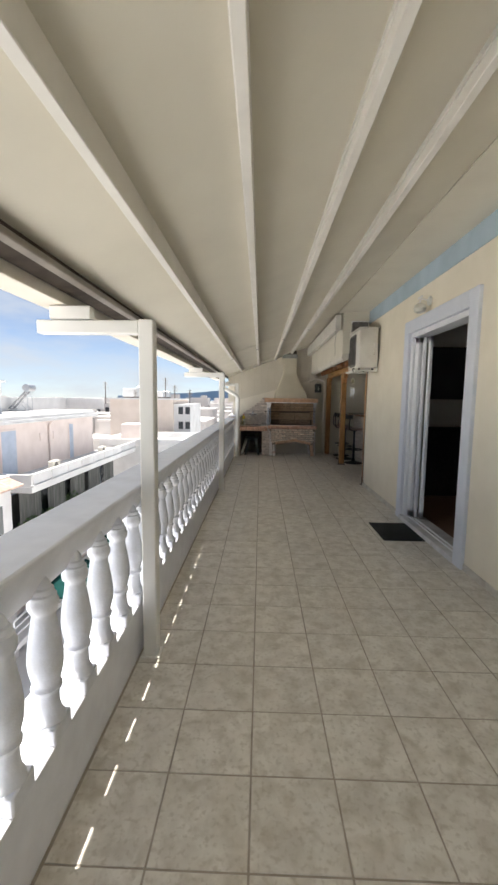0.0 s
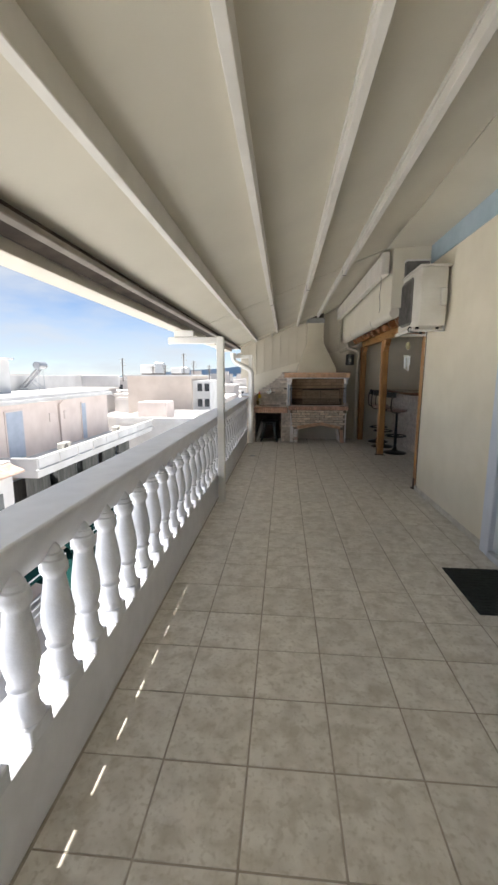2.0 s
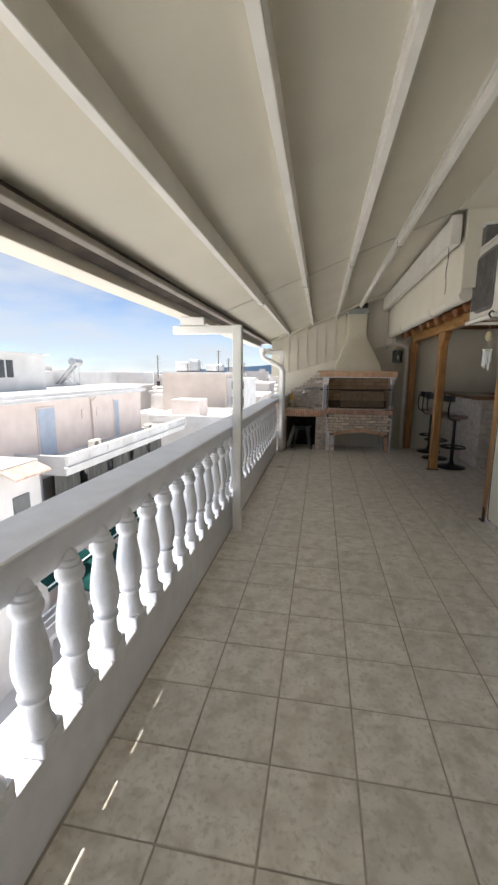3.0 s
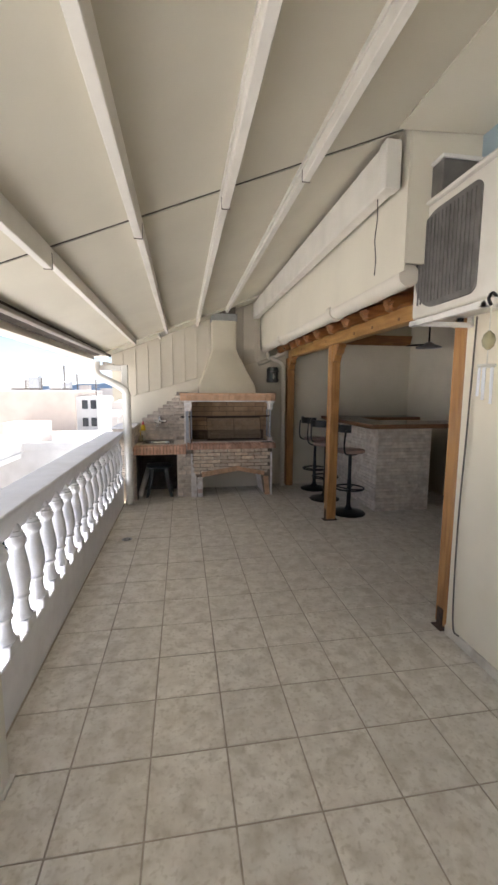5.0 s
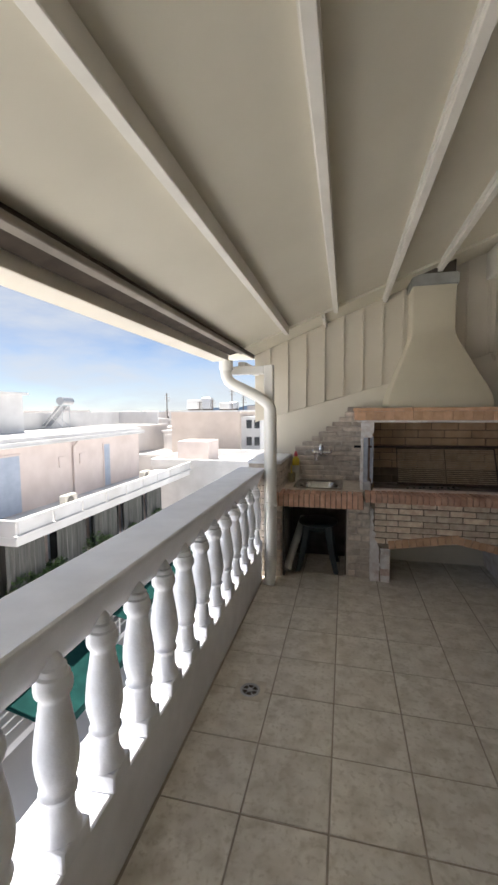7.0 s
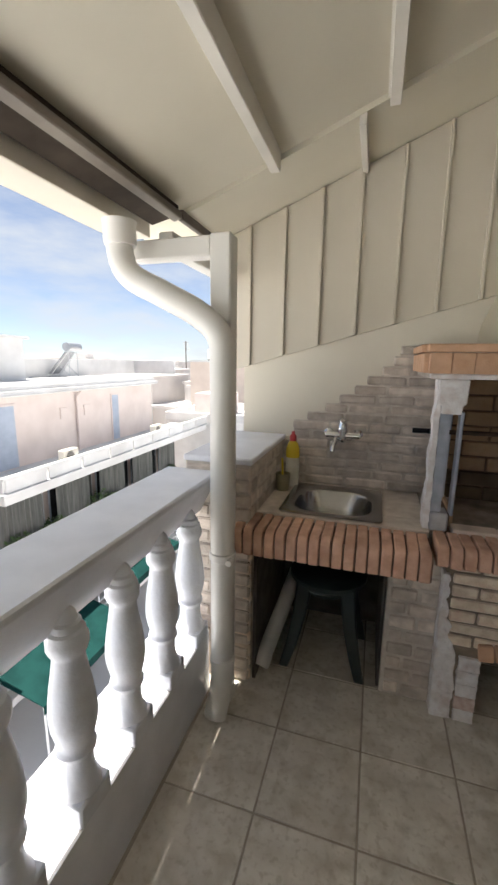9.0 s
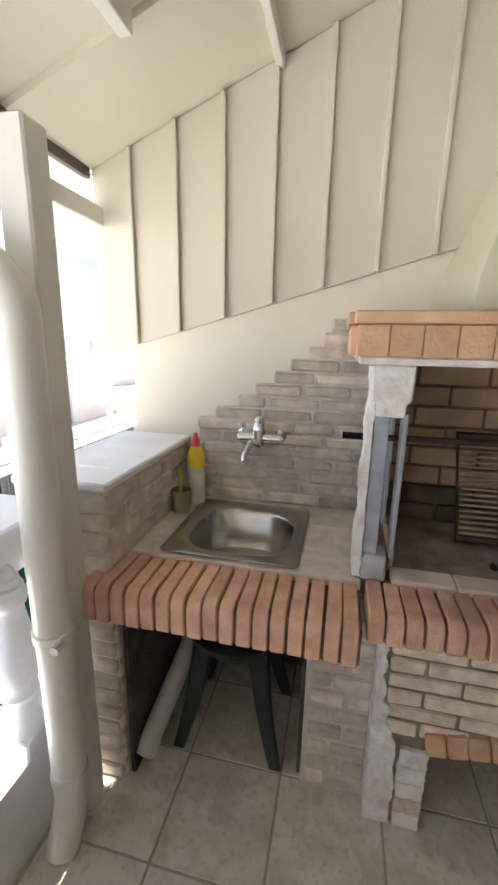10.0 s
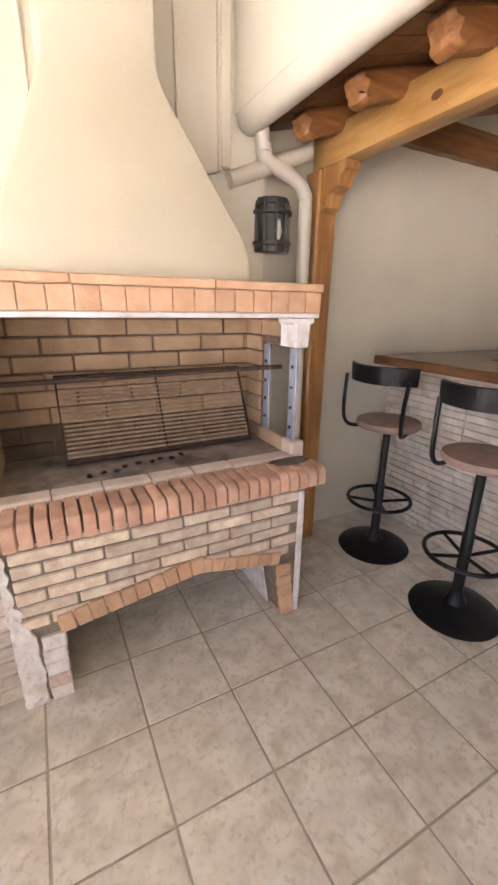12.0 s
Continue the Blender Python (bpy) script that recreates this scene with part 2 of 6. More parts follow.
M_BLACK = mat("black_metal", (0.008, 0.008, 0.009), (0.015, 0.015, 0.016), 12.0, 0.30, 0.1, 60, spec=0.25)
M_IRON = mat("rusty_iron", (0.045, 0.03, 0.022), (0.10, 0.06, 0.042), 25.0, 0.65, 0.4, 90, metal=0.2)
M_RUST = mat("rusted_wire", (0.42, 0.31, 0.21), (0.58, 0.45, 0.32), 25.0, 0.7, 0.4, 90, metal=0.2)
M_CTOP = mat("counter_stone", (0.61, 0.525, 0.44), (0.75, 0.665, 0.57), 16.0, 0.6, 0.3, 80, rand=0.05, stain=0.4, stain_scale=9, stain_col=(0.40, 0.32, 0.25))
M_ZINC = mat("blue_grey_zinc", (0.36, 0.40, 0.48), (0.47, 0.50, 0.57), 14.0, 0.45, 0.2, 60, metal=0.35, stain=0.3, stain_scale=16)
M_CHROME = mat("chrome", (0.70, 0.70, 0.71), (0.78, 0.78, 0.79), 10.0, 0.16, metal=1.0)
M_INOX = mat("brushed_steel", (0.40, 0.39, 0.37), (0.48, 0.47, 0.45), 8.0, 0.2, 0.15, 120, metal=1.0)
M_HOOD = mat("hood_plaster", (0.55, 0.50, 0.385), (0.59, 0.54, 0.42), 3.0, 0.7, 0.25, 110, stain=0.2, stain_scale=2.0, stain_col=(0.70, 0.63, 0.49))
M_GALV = mat("galvanised", (0.40, 0.41, 0.43), (0.50, 0.51, 0.53), 8.0, 0.4, 0.1, 50, metal=0.7)
M_FLUE = mat("flue_sheet", (0.25, 0.255, 0.24), (0.33, 0.335, 0.32), 8.0, 0.6, 0.1, 50, metal=0.1, stain=0.4, stain_scale=6)
M_LANT = mat("lantern_metal", (0.045, 0.045, 0.043), (0.09, 0.09, 0.085), 16.0, 0.35, 0.2, 60, metal=0.6)
M_SEAT = mat("brown_seat", (0.30, 0.20, 0.16), (0.38, 0.26, 0.21), 16.0, 0.5, 0.3, 90)
M_MAT = mat("black_rubber", (0.010, 0.014, 0.013), (0.022, 0.028, 0.026), 40.0, 0.8, 0.9, 140)
M_PLAS = mat("dark_green_plastic", (0.012, 0.022, 0.024), (0.02, 0.032, 0.034), 10.0, 0.35, 0.1, 60)
M_PVC = mat("grey_pvc", (0.54, 0.53, 0.51), (0.62, 0.61, 0.59), 8.0, 0.4, 0.05, 40, stain=0.3, stain_scale=10)
M_YEL = mat("yellow_plastic", (0.72, 0.55, 0.03), (0.80, 0.62, 0.05), 8.0, 0.3)
M_RED = mat("red_plastic", (0.55, 0.05, 0.05), (0.62, 0.08, 0.07), 8.0, 0.3)
M_PAPER = mat("label_paper", (0.62, 0.60, 0.50), (0.72, 0.70, 0.62), 18.0, 0.5)
M_OLIVE = mat("olive_plastic", (0.30, 0.27, 0.16), (0.38, 0.34, 0.2), 8.0, 0.5)
M_AC = mat("ac_enamel", (0.64, 0.61, 0.54), (0.70, 0.67, 0.60), 4.0, 0.4, 0.05, 40, stain=0.35, stain_scale=5.0, stain_col=(0.52, 0.47, 0.38))
M_GRILLE = mat("ac_grille", (0.10, 0.095, 0.085), (0.15, 0.14, 0.13), 10.0, 0.5)
M_SILL = mat("marble_sill", (0.62, 0.61, 0.60), (0.76, 0.75, 0.74), 7.0, 0.3, 0.05, 40, stain=0.4, stain_scale=6)
M_ALU = mat("white_aluminium", (0.76, 0.77, 0.79), (0.81, 0.82, 0.84), 5.0, 0.3)
M_ROOMFL = mat("room_floor", (0.16, 0.09, 0.05), (0.23, 0.13, 0.075), 5.0, 0.4, 0.1, 40, stretch=(1, 8, 1))
M_ROOM = mat("room_wall", (0.66, 0.63, 0.58), (0.72, 0.69, 0.64), 3.0, 0.8, 0.1, 60)
M_SOFA = mat("dark_fabric", (0.02, 0.02, 0.022), (0.035, 0.034, 0.036), 20.0, 0.9, 0.5, 120)
# outside
M_PINK = mat("pink_render", (0.66, 0.57, 0.53), (0.73, 0.64, 0.60), 1.2, 0.85, 0.3, 20, stain=0.3, stain_scale=0.5, stain_col=(0.58, 0.49, 0.45))
M_PEACH = mat("peach_render", (0.62, 0.53, 0.46), (0.69, 0.60, 0.53), 0.8, 0.85, 0.2, 20, stain=0.2, stain_scale=0.3)
M_ROOFW = mat("roof_white", (0.58, 0.575, 0.57), (0.70, 0.695, 0.69), 0.8, 0.8, 0.2, 10, stain=0.4, stain_scale=0.35, stain_col=(0.50, 0.48, 0.46))
M_CITY = mat("city_white", (0.50, 0.48, 0.47), (0.66, 0.63, 0.61), 0.15, 0.85, rand=0.2, stain=0.4, stain_scale=0.1, stain_col=(0.52, 0.42, 0.36), island=True)
M_DOORB = mat("blue_grey_shutter", (0.36, 0.42, 0.52), (0.42, 0.48, 0.58), 3.0, 0.5, 0.1, 20)
M_GLASS_D = mat("dark_window", (0.03, 0.035, 0.04), (0.06, 0.065, 0.07), 1.0, 0.1)
M_CURT = mat("curtain_cloth", (0.09, 0.095, 0.09), (0.16, 0.16, 0.15), 2.0, 0.9, 0.4, 12, stretch=(1, 6, 0.4))
M_STREET = mat("street_paving", (0.64, 0.645, 0.65), (0.74, 0.745, 0.75), 0.6, 0.9, 0.3, 10, stain=0.4, stain_scale=0.15, stain_col=(0.36, 0.35, 0.33))
M_SEA = mat("sea", (0.06, 0.13, 0.20), (0.08, 0.16, 0.24), 0.02, 0.25, 0.2, 0.5)
# Blue-grey tone paints the distance haze into the hills' colour.
M_HILL_HAZE = mat("hill_haze", (0.22, 0.27, 0.34), (0.27, 0.32, 0.40), 0.004, 0.95)
M_LEAF = mat("leaf", (0.035, 0.075, 0.022), (0.08, 0.14, 0.04), 4.0, 0.55, rand=0.35, island=True)
M_TEAL = mat("teal_awning", (0.004, 0.028, 0.026), (0.007, 0.042, 0.038), 2.0, 0.8, spec=0.08)
M_BARK = mat("bark", (0.09, 0.065, 0.045), (0.15, 0.11, 0.08), 10.0, 0.9, 0.8, 40)
M_SOLAR = mat("solar_glass", (0.16, 0.17, 0.19), (0.22, 0.23, 0.25), 2.0, 0.2)
M_CANOPY = mat("weathered_roof_tile", (0.42, 0.30, 0.24), (0.56, 0.43, 0.36), 5.0, 0.85, 0.4, 30, rand=0.15, island=True)
M_TERRA = mat("roof_tile_clay", (0.36, 0.17, 0.10), (0.46, 0.24, 0.15), 6.0, 0.8, 0.5, 30, rand=0.15, island=True)


def glass(name, tint=(0.9, 0.95, 0.95), rough=0.02):
    m = bpy.data.materials.new(name)
    m.use_nodes = True
    b = m.node_tree.nodes["Principled BSDF"]
    b.inputs["Base Color"].default_value = (*tint, 1)
    b.inputs["Transmission Weight"].default_value = 1.0
    b.inputs["Roughness"].default_value = rough
    b.inputs["IOR"].default_value = 1.45
    return m


M_GLASS = glass("clear_glass")

# ---------------- mesh helpers ----------------


def box(bm, x0, x1, y0, y1, z0, z1, bevel=0.0, seg=1, m=None):
    r = bmesh.ops.create_cube(bm, size=1.0)
    vs = r["verts"]
    t = Matrix.Translation(((x0 + x1) / 2, (y0 + y1) / 2, (z0 + z1) / 2)) @ Matrix.Diagonal((abs(x1 - x0), abs(y1 - y0), abs(z1 - z0), 1))
    bmesh.ops.transform(bm, matrix=t, verts=vs)
    if bevel:
        es = list({e for v in vs for e in v.link_edges})
        out = bmesh.ops.bevel(bm, geom=es, offset=bevel, segments=seg, affect="EDGES", profile=0.5)
        vs = list({v for f in out["faces"] for v in f.verts} | {v for v in vs if v.is_valid})
    if m is not None:
        bmesh.ops.transform(bm, matrix=m, verts=vs)
    return vs


def lathe(bm, prof, n=20, m=None, caps=True):
    """Profile rows (radius, z) turned round z."""
    rings = []
    for r, z in prof:
        rings.append([bm.verts.new((r * math.cos(2 * math.pi * i / n), r * math.sin(2 * math.pi * i / n), z)) for i in range(n)])
    for a, b in zip(rings, rings[1:]):
        for i in range(n):
            bm.faces.new((a[i], a[(i + 1) % n], b[(i + 1) % n], b[i]))
    if caps:
        bm.faces.new(rings[0][::-1])
        bm.faces.new(rings[-1])
    vs = [v for r in rings for v in r]
    if m is not None:
        bmesh.ops.transform(bm, matrix=m, verts=vs)
    return vs


def tube(bm, pts, r, n=10, closed=False, caps=True):
    """A round tube along the points."""
    pts = [Vector(p) for p in pts]
    rings, k = [], len(pts)
    up = None
    for i, p in enumerate(pts):
        a = pts[(i - 1) % k] if (i or closed) else p
        b = pts[(i + 1) % k] if (i < k - 1 or closed) else p
        d = (b - a).normalized()
        if up is None:
            up = Vector((0, 0, 1)) if abs(d.z) < 0.9 else Vector((1, 0, 0))
        s = d.cross(up).normalized()
        u = s.cross(d).normalized()
        up = u
        rad = r[i] if isinstance(r, (list, tuple)) else r
        rings.append([bm.verts.new(p + s * (rad * math.cos(2 * math.pi * j / n)) + u * (rad * math.sin(2 * math.pi * j / n))) for j in range(n)])
    pairs = list(zip(rings, rings[1:])) + ([(rings[-1], rings[0])] if closed else [])
    for a, b in pairs:
        for j in range(n):
            bm.faces.new((a[j], a[(j + 1) % n], b[(j + 1) % n], b[j]))
    if caps and not closed:
        bm.faces.new(rings[0][::-1])
        bm.faces.new(rings[-1])


def smooth_path(pts, n=6):
    """Points of a Catmull-Rom line through pts."""
    pts = [Vector(p) for p in pts]
    q = [2 * pts[0] - pts[1]] + pts + [2 * pts[-1] - pts[-2]]
    out = []
    for i in range(1, len(q) - 2):
        for j in range(n):
            t = j / n
            a, b, c, d = q[i - 1], q[i], q[i + 1], q[i + 2]
            out.append(0.5 * ((2 * b) + (c - a) * t + (2 * a - 5 * b + 4 * c - d) * t * t + (3 * b - a - 3 * c + d) * t ** 3))
    return out + [pts[-1]]


def prism(bm, poly, axis, a, b, bevel=0.0):
    """A polygon pushed along an axis from a to b; poly rows are the two other coordinates, in xyz order."""
    def put(p, t):
        return {"x": (t, p[0], p[1]), "y": (p[0], t, p[1]), "z": (p[0], p[1], t)}[axis]
    lo = [bm.verts.new(put(p, a)) for p in poly]
    hi = [bm.verts.new(put(p, b)) for p in poly]
    f = [bm.faces.new(lo), bm.faces.new(hi[::-1])]
    k = len(poly)
    for i in range(k):
        f.append(bm.faces.new((lo[i], hi[i], hi[(i + 1) % k], lo[(i + 1) % k])))
    bmesh.ops.recalc_face_normals(bm, faces=f)
    if bevel:
        bmesh.ops.bevel(bm, geom=list({e for q in f for e in q.edges}), offset=bevel, segments=1, affect="EDGES")


def mesh_of(name, bm, material, smooth=False):
    bmesh.ops.recalc_face_normals(bm, faces=bm.faces)
    me = bpy.data.meshes.new(name)
    bm.to_mesh(me)
    bm.free()
    me.materials.append(material)
    if smooth:
        for p in me.polygons:
            p.use_smooth = True
        me.set_sharp_from_angle(angle=radians(38))
    return me


def part(name, bm, material, parent=None, label="", smooth=False):
    ob = new(name, mesh_of(name, bm, material, smooth))
    ob.parent = parent
    if label:
        tagged(ob, label)
    return ob


def thing(name, label, category, at=(0, 0, 0), group="", kind=""):
    e = new(name)
    e.location = at
    e.empty_display_size = 0.1
    return tagged(e, label, category, group, kind)


def piece(name, me, parent, m):
    """One object on shared mesh data."""
    ob = new(name, me)
    ob.parent = parent
    ob.matrix_basis = m
    return ob


def block_mesh(name, sx, sy, sz, bevel, material):
    """A chamfered block, centred."""
    bm = bmesh.new()
    box(bm, -sx / 2, sx / 2, -sy / 2, sy / 2, -sz / 2, sz / 2, bevel)
    return mesh_of(name, bm, material)


def structure(name, bm, material, label="", category="", smooth=False):
    return tagged(part(name, bm, material, None, label, smooth), label, category, kind="structure")


# ---------------- plan ----------------
KERB_X, WALL_X = -0.67, 1.845
Y_S, Y_END = -3.2, 11.30
TX, TY, TY0 = 0.33, 0.332, 1.155
HOUSE_END = 7.09
BACK_Y = 11.40
KIT_X = 4.05


def ceil_z(x):
    return 2.46 + 0.387 * x


# ---------------- floor ----------------
bm = bmesh.new()
box(bm, KERB_X - 0.25, KIT_X, Y_S, BACK_Y + 0.2, -0.30, -0.003)
floor = structure("floor", bm, M_GROUT, "beige mottled ceramic floor tiles with dark grout joints", "floor")

# ---------------- walls ----------------
DY0, DY1, DZ1 = 3.66, 5.13, 2.33
bm = bmesh.new()
box(bm, WALL_X, WALL_X + 0.22, Y_S, DY0, -0.005, 3.25)
box(bm, WALL_X, WALL_X + 0.22, DY1, HOUSE_END, -0.005, 3.25)
box(bm, WALL_X, WALL_X + 0.22, DY0, DY1, DZ1, 3.25)
wall_east = structure("wall_east", bm, M_CREAM, "cream plastered house wall with a doorway", "wall")
bm = bmesh.new()
box(bm, WALL_X + 0.22, KIT_X + 0.2, HOUSE_END - 0.2, HOUSE_END, -0.005, 3.25)
structure("wall_kitchen_south", bm, M_CREAM, "cream plastered end wall of the house", "wall")
bm = bmesh.new()
box(bm, KIT_X, KIT_X + 0.2, HOUSE_END, BACK_Y + 0.2, -0.005, 3.25)
structure("wall_kitchen_east", bm, M_KITW, "pale plastered side wall behind the bar", "wall")
bm = bmesh.new()
box(bm, 1.56, KIT_X, BACK_Y, BACK_Y + 0.2, -0.005, 3.25)
structure("wall_kitchen_north", bm, M_KITW, "pale plastered back wall behind the bar", "wall")
bm = bmesh.new()
prism(bm, [(-0.76, -0.005), (1.56, -0.005), (1.56, ceil_z(1.4) + 0.1), (1.30, ceil_z(1.30) + 0.05), (-0.76, ceil_z(-0.76) + 0.05)], "y", Y_END, Y_END + 0.3)
wall_north = structure("wall_north", bm, M_WALLN, "pale plastered end wall behind the barbecue", "wall")
# Unseen end wall, made low so sky light comes in from the south.
bm = bmesh.new()
box(bm, KERB_X - 0.25, WALL_X + 0.22, Y_S - 0.2, Y_S, -0.005, 1.0)
structure("wall_south", bm, M_WHITE, "unseen white parapet closing the terrace, kept low for sky light", "wall")
bm = bmesh.new()
box(bm, WALL_X - 0.012, WALL_X, Y_S, HOUSE_END, 2.78, 3.18, 0.003)
structure("trim_blue_band", bm, M_BLUE, "dull blue painted band along the top of the wall", "trim")
bm = bmesh.new()
box(bm, WALL_X - 0.012, WALL_X, Y_S, 3.528, 0.0, 0.062, 0.003)
box(bm, WALL_X - 0.012, WALL_X, 5.257, HOUSE_END, 0.0, 0.062, 0.003)
structure("baseboard", bm, M_SKIRT, "low beige tiled skirting along the house wall", "baseboard")

# the room behind the doorway
bm = bmesh.new()
box(bm, WALL_X + 0.22, 5.6, 2.2, 6.8, -0.02, 0.03)
structure("floor_room", bm, M_ROOMFL, "dark brown wooden floor inside the room", "floor")
bm = bmesh.new()
box(bm, 5.6, 5.8, 2.2, 6.8, 0, 2.9)
box(bm, WALL_X + 0.22, 5.6, 2.0, 2.2, 0, 2.9)
box(bm, WALL_X + 0.22, 5.6, 6.8, 6.88, 0, 2.9)
structure("wall_room", bm, M_ROOM, "dim grey walls inside the room", "wall")
bm = bmesh.new()
box(bm, WALL_X + 0.22, 5.8, 2.0, 6.88, 2.9, 3.0)
structure("ceiling_room", bm, M_ROOM, "dim ceiling inside the room", "ceiling")

# ---------------- ceiling ----------------


def sloped(bm, x0, x1, y0, y1, dz0, th):
    a, b = ceil_z(x0) + dz0, ceil_z(x1) + dz0
    prism(bm, [(x0, a), (x1, b), (x1, b + th), (x0, a + th)], "y", y0, y1)


SEAM, SOFFIT_Z = 7.14, 2.985
bm = bmesh.new()
sloped(bm, -0.93, WALL_X, Y_S, 7.087, 0, 0.012)
sloped(bm, -0.93, 1.415, 7.120, 10.862, 0.0, 0.012)
sloped(bm, -0.93, 1.415, 10.862, Y_END, -0.022, 0.034)
ceiling = structure("ceiling", bm, M_CEIL, "cream translucent awning sheet sloping over the terrace", "ceiling")
bm = bmesh.new()
sloped(bm, -0.93, 1.415, 7.087, 7.120, 0.006, 0.02)
structure("ceiling_seam", bm, M_GAP, "dark open seam between two awning sheets", "ceiling")
# Sheet added past the gutter; its edge shades the coping and thins sun dashes.
bm = bmesh.new()
prism(bm, [(-1.380, Y_S), (-0.93, Y_S), (-0.93, 10.78), (-1.390, 10.78), (-1.394, 9.8), (-1.400, 7.5), (-1.398, 5.6), (-1.386, 3.6)], "z", 2.075, 2.095)
# Second piece, added only to keep sun off the brick parapet.
prism(bm, [(-1.25, 10.781), (-0.93, 10.781), (-0.93, Y_END + 0.2), (-1.25, Y_END + 0.2)], "z", 2.075, 2.095)
structure("ceiling_sun_block", bm, M_CEIL, "cream sheet added past the gutter to block the sun", "ceiling")

for i, x in enumerate((-0.488, -0.048, 0.400, 0.830)):
    t = thing("awning_beam", "cream enamelled aluminium beam under the awning sheet", "beam", (x, 0, ceil_z(x)), "awning beams")
    for y0, y1, dep in ((Y_S, 7.10, 0.098), (7.102, (10.84, 10.84, Y_END, Y_END)[i], 0.07)):
        bm = bmesh.new()
        sl = 0.387 * 0.02
        prism(bm, [(-0.02, -dep), (0.02, -dep), (0.02, sl), (-0.02, -sl)], "y", y0, y1, 0.003)
        part("beam_section", bm, M_BEAM, t)
        bm = bmesh.new()
        prism(bm, [(-0.028, -0.040), (-0.0205, -0.040), (-0.0205, -0.009), (-0.028, -0.012)], "y", y0, y1)
        part("sheet_track", bm, M_BEAM, t)
    bm = bmesh.new()
    box(bm, -0.0225, 0.0225, 7.098, 7.1042, -0.1015, -0.02, 0.002)
    part("joint_plate", bm, M_DARK, t, "dark joint gasket")
t = thing("awning_beam", "short cream beam stub against the boarded wall", "beam", (-0.16, 0, ceil_z(-0.16)), "awning beams")
bm = bmesh.new()
box(bm, -0.014, 0.014, 10.866, Y_END, -0.060, -0.010, 0.003)
part("beam_section", bm, M_BEAM, t)

# deep edge beam and the sheet that hangs below it to the wooden roof
t = thing("edge_beam", "deep cream edge beam of the awning above the bar", "beam", (1.32, 0, 2.685), "awning beams")
bm = bmesh.new()
box(bm, -0.045, 0.04, SEAM + 0.02, Y_END, 0.0, 0.24, 0.008)
part("beam_section", bm, M_BEAM, t)
bm = bmesh.new()
box(bm, -0.048, 0.045, SEAM - 0.06, SEAM + 0.02, -0.004, 0.25, 0.006)
part("bracket", bm, M_BEAM, t)
bm = bmesh.new()
prism(bm, [(1.398, 2.25), (1.408, 2.25), (1.408, 3.0), (1.398, 2.996)], "y", HOUSE_END - 0.03, Y_END)
structure("trim_fascia", bm, M_CEIL, "cream sheet closing the gap above the wooden roof", "fascia")
bm = bmesh.new()
box(bm, 1.410, WALL_X, HOUSE_END - 0.03, HOUSE_END - 0.01, 2.29, 3.2)
structure("trim_fascia_end", bm, M_CEIL, "cream sheet closing the end of the awning", "fascia")

bm = bmesh.new()
prism(bm, [(1.32, ceil_z(1.32) - 0.010), (1.843, SOFFIT_Z), (1.843, SOFFIT_Z + 0.012), (1.32, ceil_z(1.32) - 0.001)], "y", Y_S, HOUSE_END - 0.04)
structure("trim_soffit", bm, M_CEIL, "cream boxed strip between the awning sheet and the house wall", "trim")

# dark rail, gutter
t = thing("awning_gutter", "cream gutter with a dark brown guide rail along the awning edge", "gutter", (-1.0, 0, 2.0))
GY1 = 10.78
bm = bmesh.new()
prism(bm, [(-0.02, 0.03), (0.11, 0.06), (0.11, 0.10), (-0.02, 0.10)], "y", Y_S, GY1, 0.004)
part("guide_rail", bm, M_RAIL, t, "dark brown guide rail")
bm = bmesh.new()
prism(bm, [(0.085, 0.035), (0.125, 0.045), (0.125, 0.075), (0.085, 0.065)], "y", Y_S, GY1, 0.004)
part("rail_lip", bm, M_LIP, t, "grey-brown rail lip")
bm = bmesh.new()
prism(bm, [(-0.19, -0.02), (-0.03, -0.02), (-0.03, 0.075), (-0.05, 0.075), (-0.05, 0.0), (-0.17, 0.0), (-0.17, 0.075), (-0.19, 0.075)], "y", Y_S, GY1, 0.003)
part("channel", bm, M_CREAMP, t, "cream gutter channel")
bm = bmesh.new()
box(bm, 0.105, 0.170, 10.61, 11.252, -0.122, -0.052, 0.005)
part("end_bar", bm, M_STEEL_W, t)
bm = bmesh.new()
box(bm, 0.085, 0.110, 10.82, 11.272, 0.055, 0.098, 0.003)
part("sheet_edge", bm, M_DARK, t, "dark edge strip of the awning sheet")

# ---------------- balustrade ----------------
bal = thing("balustrade", "white painted concrete balustrade with vase balusters and wide coping", "balustrade", (-0.76, 0, 0))
bm = bmesh.new()
box(bm, -0.14, 0.09, Y_S, 10.56, -0.30, 0.30, 0.006)
part("plinth", bm, M_WHITE, bal)
bm = bmesh.new()
prism(bm, [(-0.14, 1.0), (0.10, 1.0), (0.10, 0.982), (0.018, 0.812), (-0.058, 0.812), (-0.14, 0.982)], "y", Y_S, 10.645, 0.006)
part("coping", bm, M_WHITE, bal)
prof = [(0.058, 0.362), (0.057, 0.372), (0.050, 0.384), (0.045, 0.400), (0.042, 0.425), (0.041, 0.462), (0.043, 0.470), (0.050, 0.476), (0.052, 0.486), (0.047, 0.494), (0.045, 0.502), (0.050, 0.522), (0.057, 0.552), (0.060, 0.582), (0.058, 0.618), (0.053, 0.658), (0.046, 0.700), (0.041, 0.732), (0.039, 0.750), (0.041, 0.760), (0.047, 0.766), (0.051, 0.778), (0.051, 0.796), (0.046, 0.804), (0.045, 0.818), (0.038, 0.824), (0.036, 0.840), (0.028, 0.846), (0.025, 0.862), (0.014, 0.876), (0.004, 0.895)]
bm = bmesh.new()
lathe(bm, prof, 18)
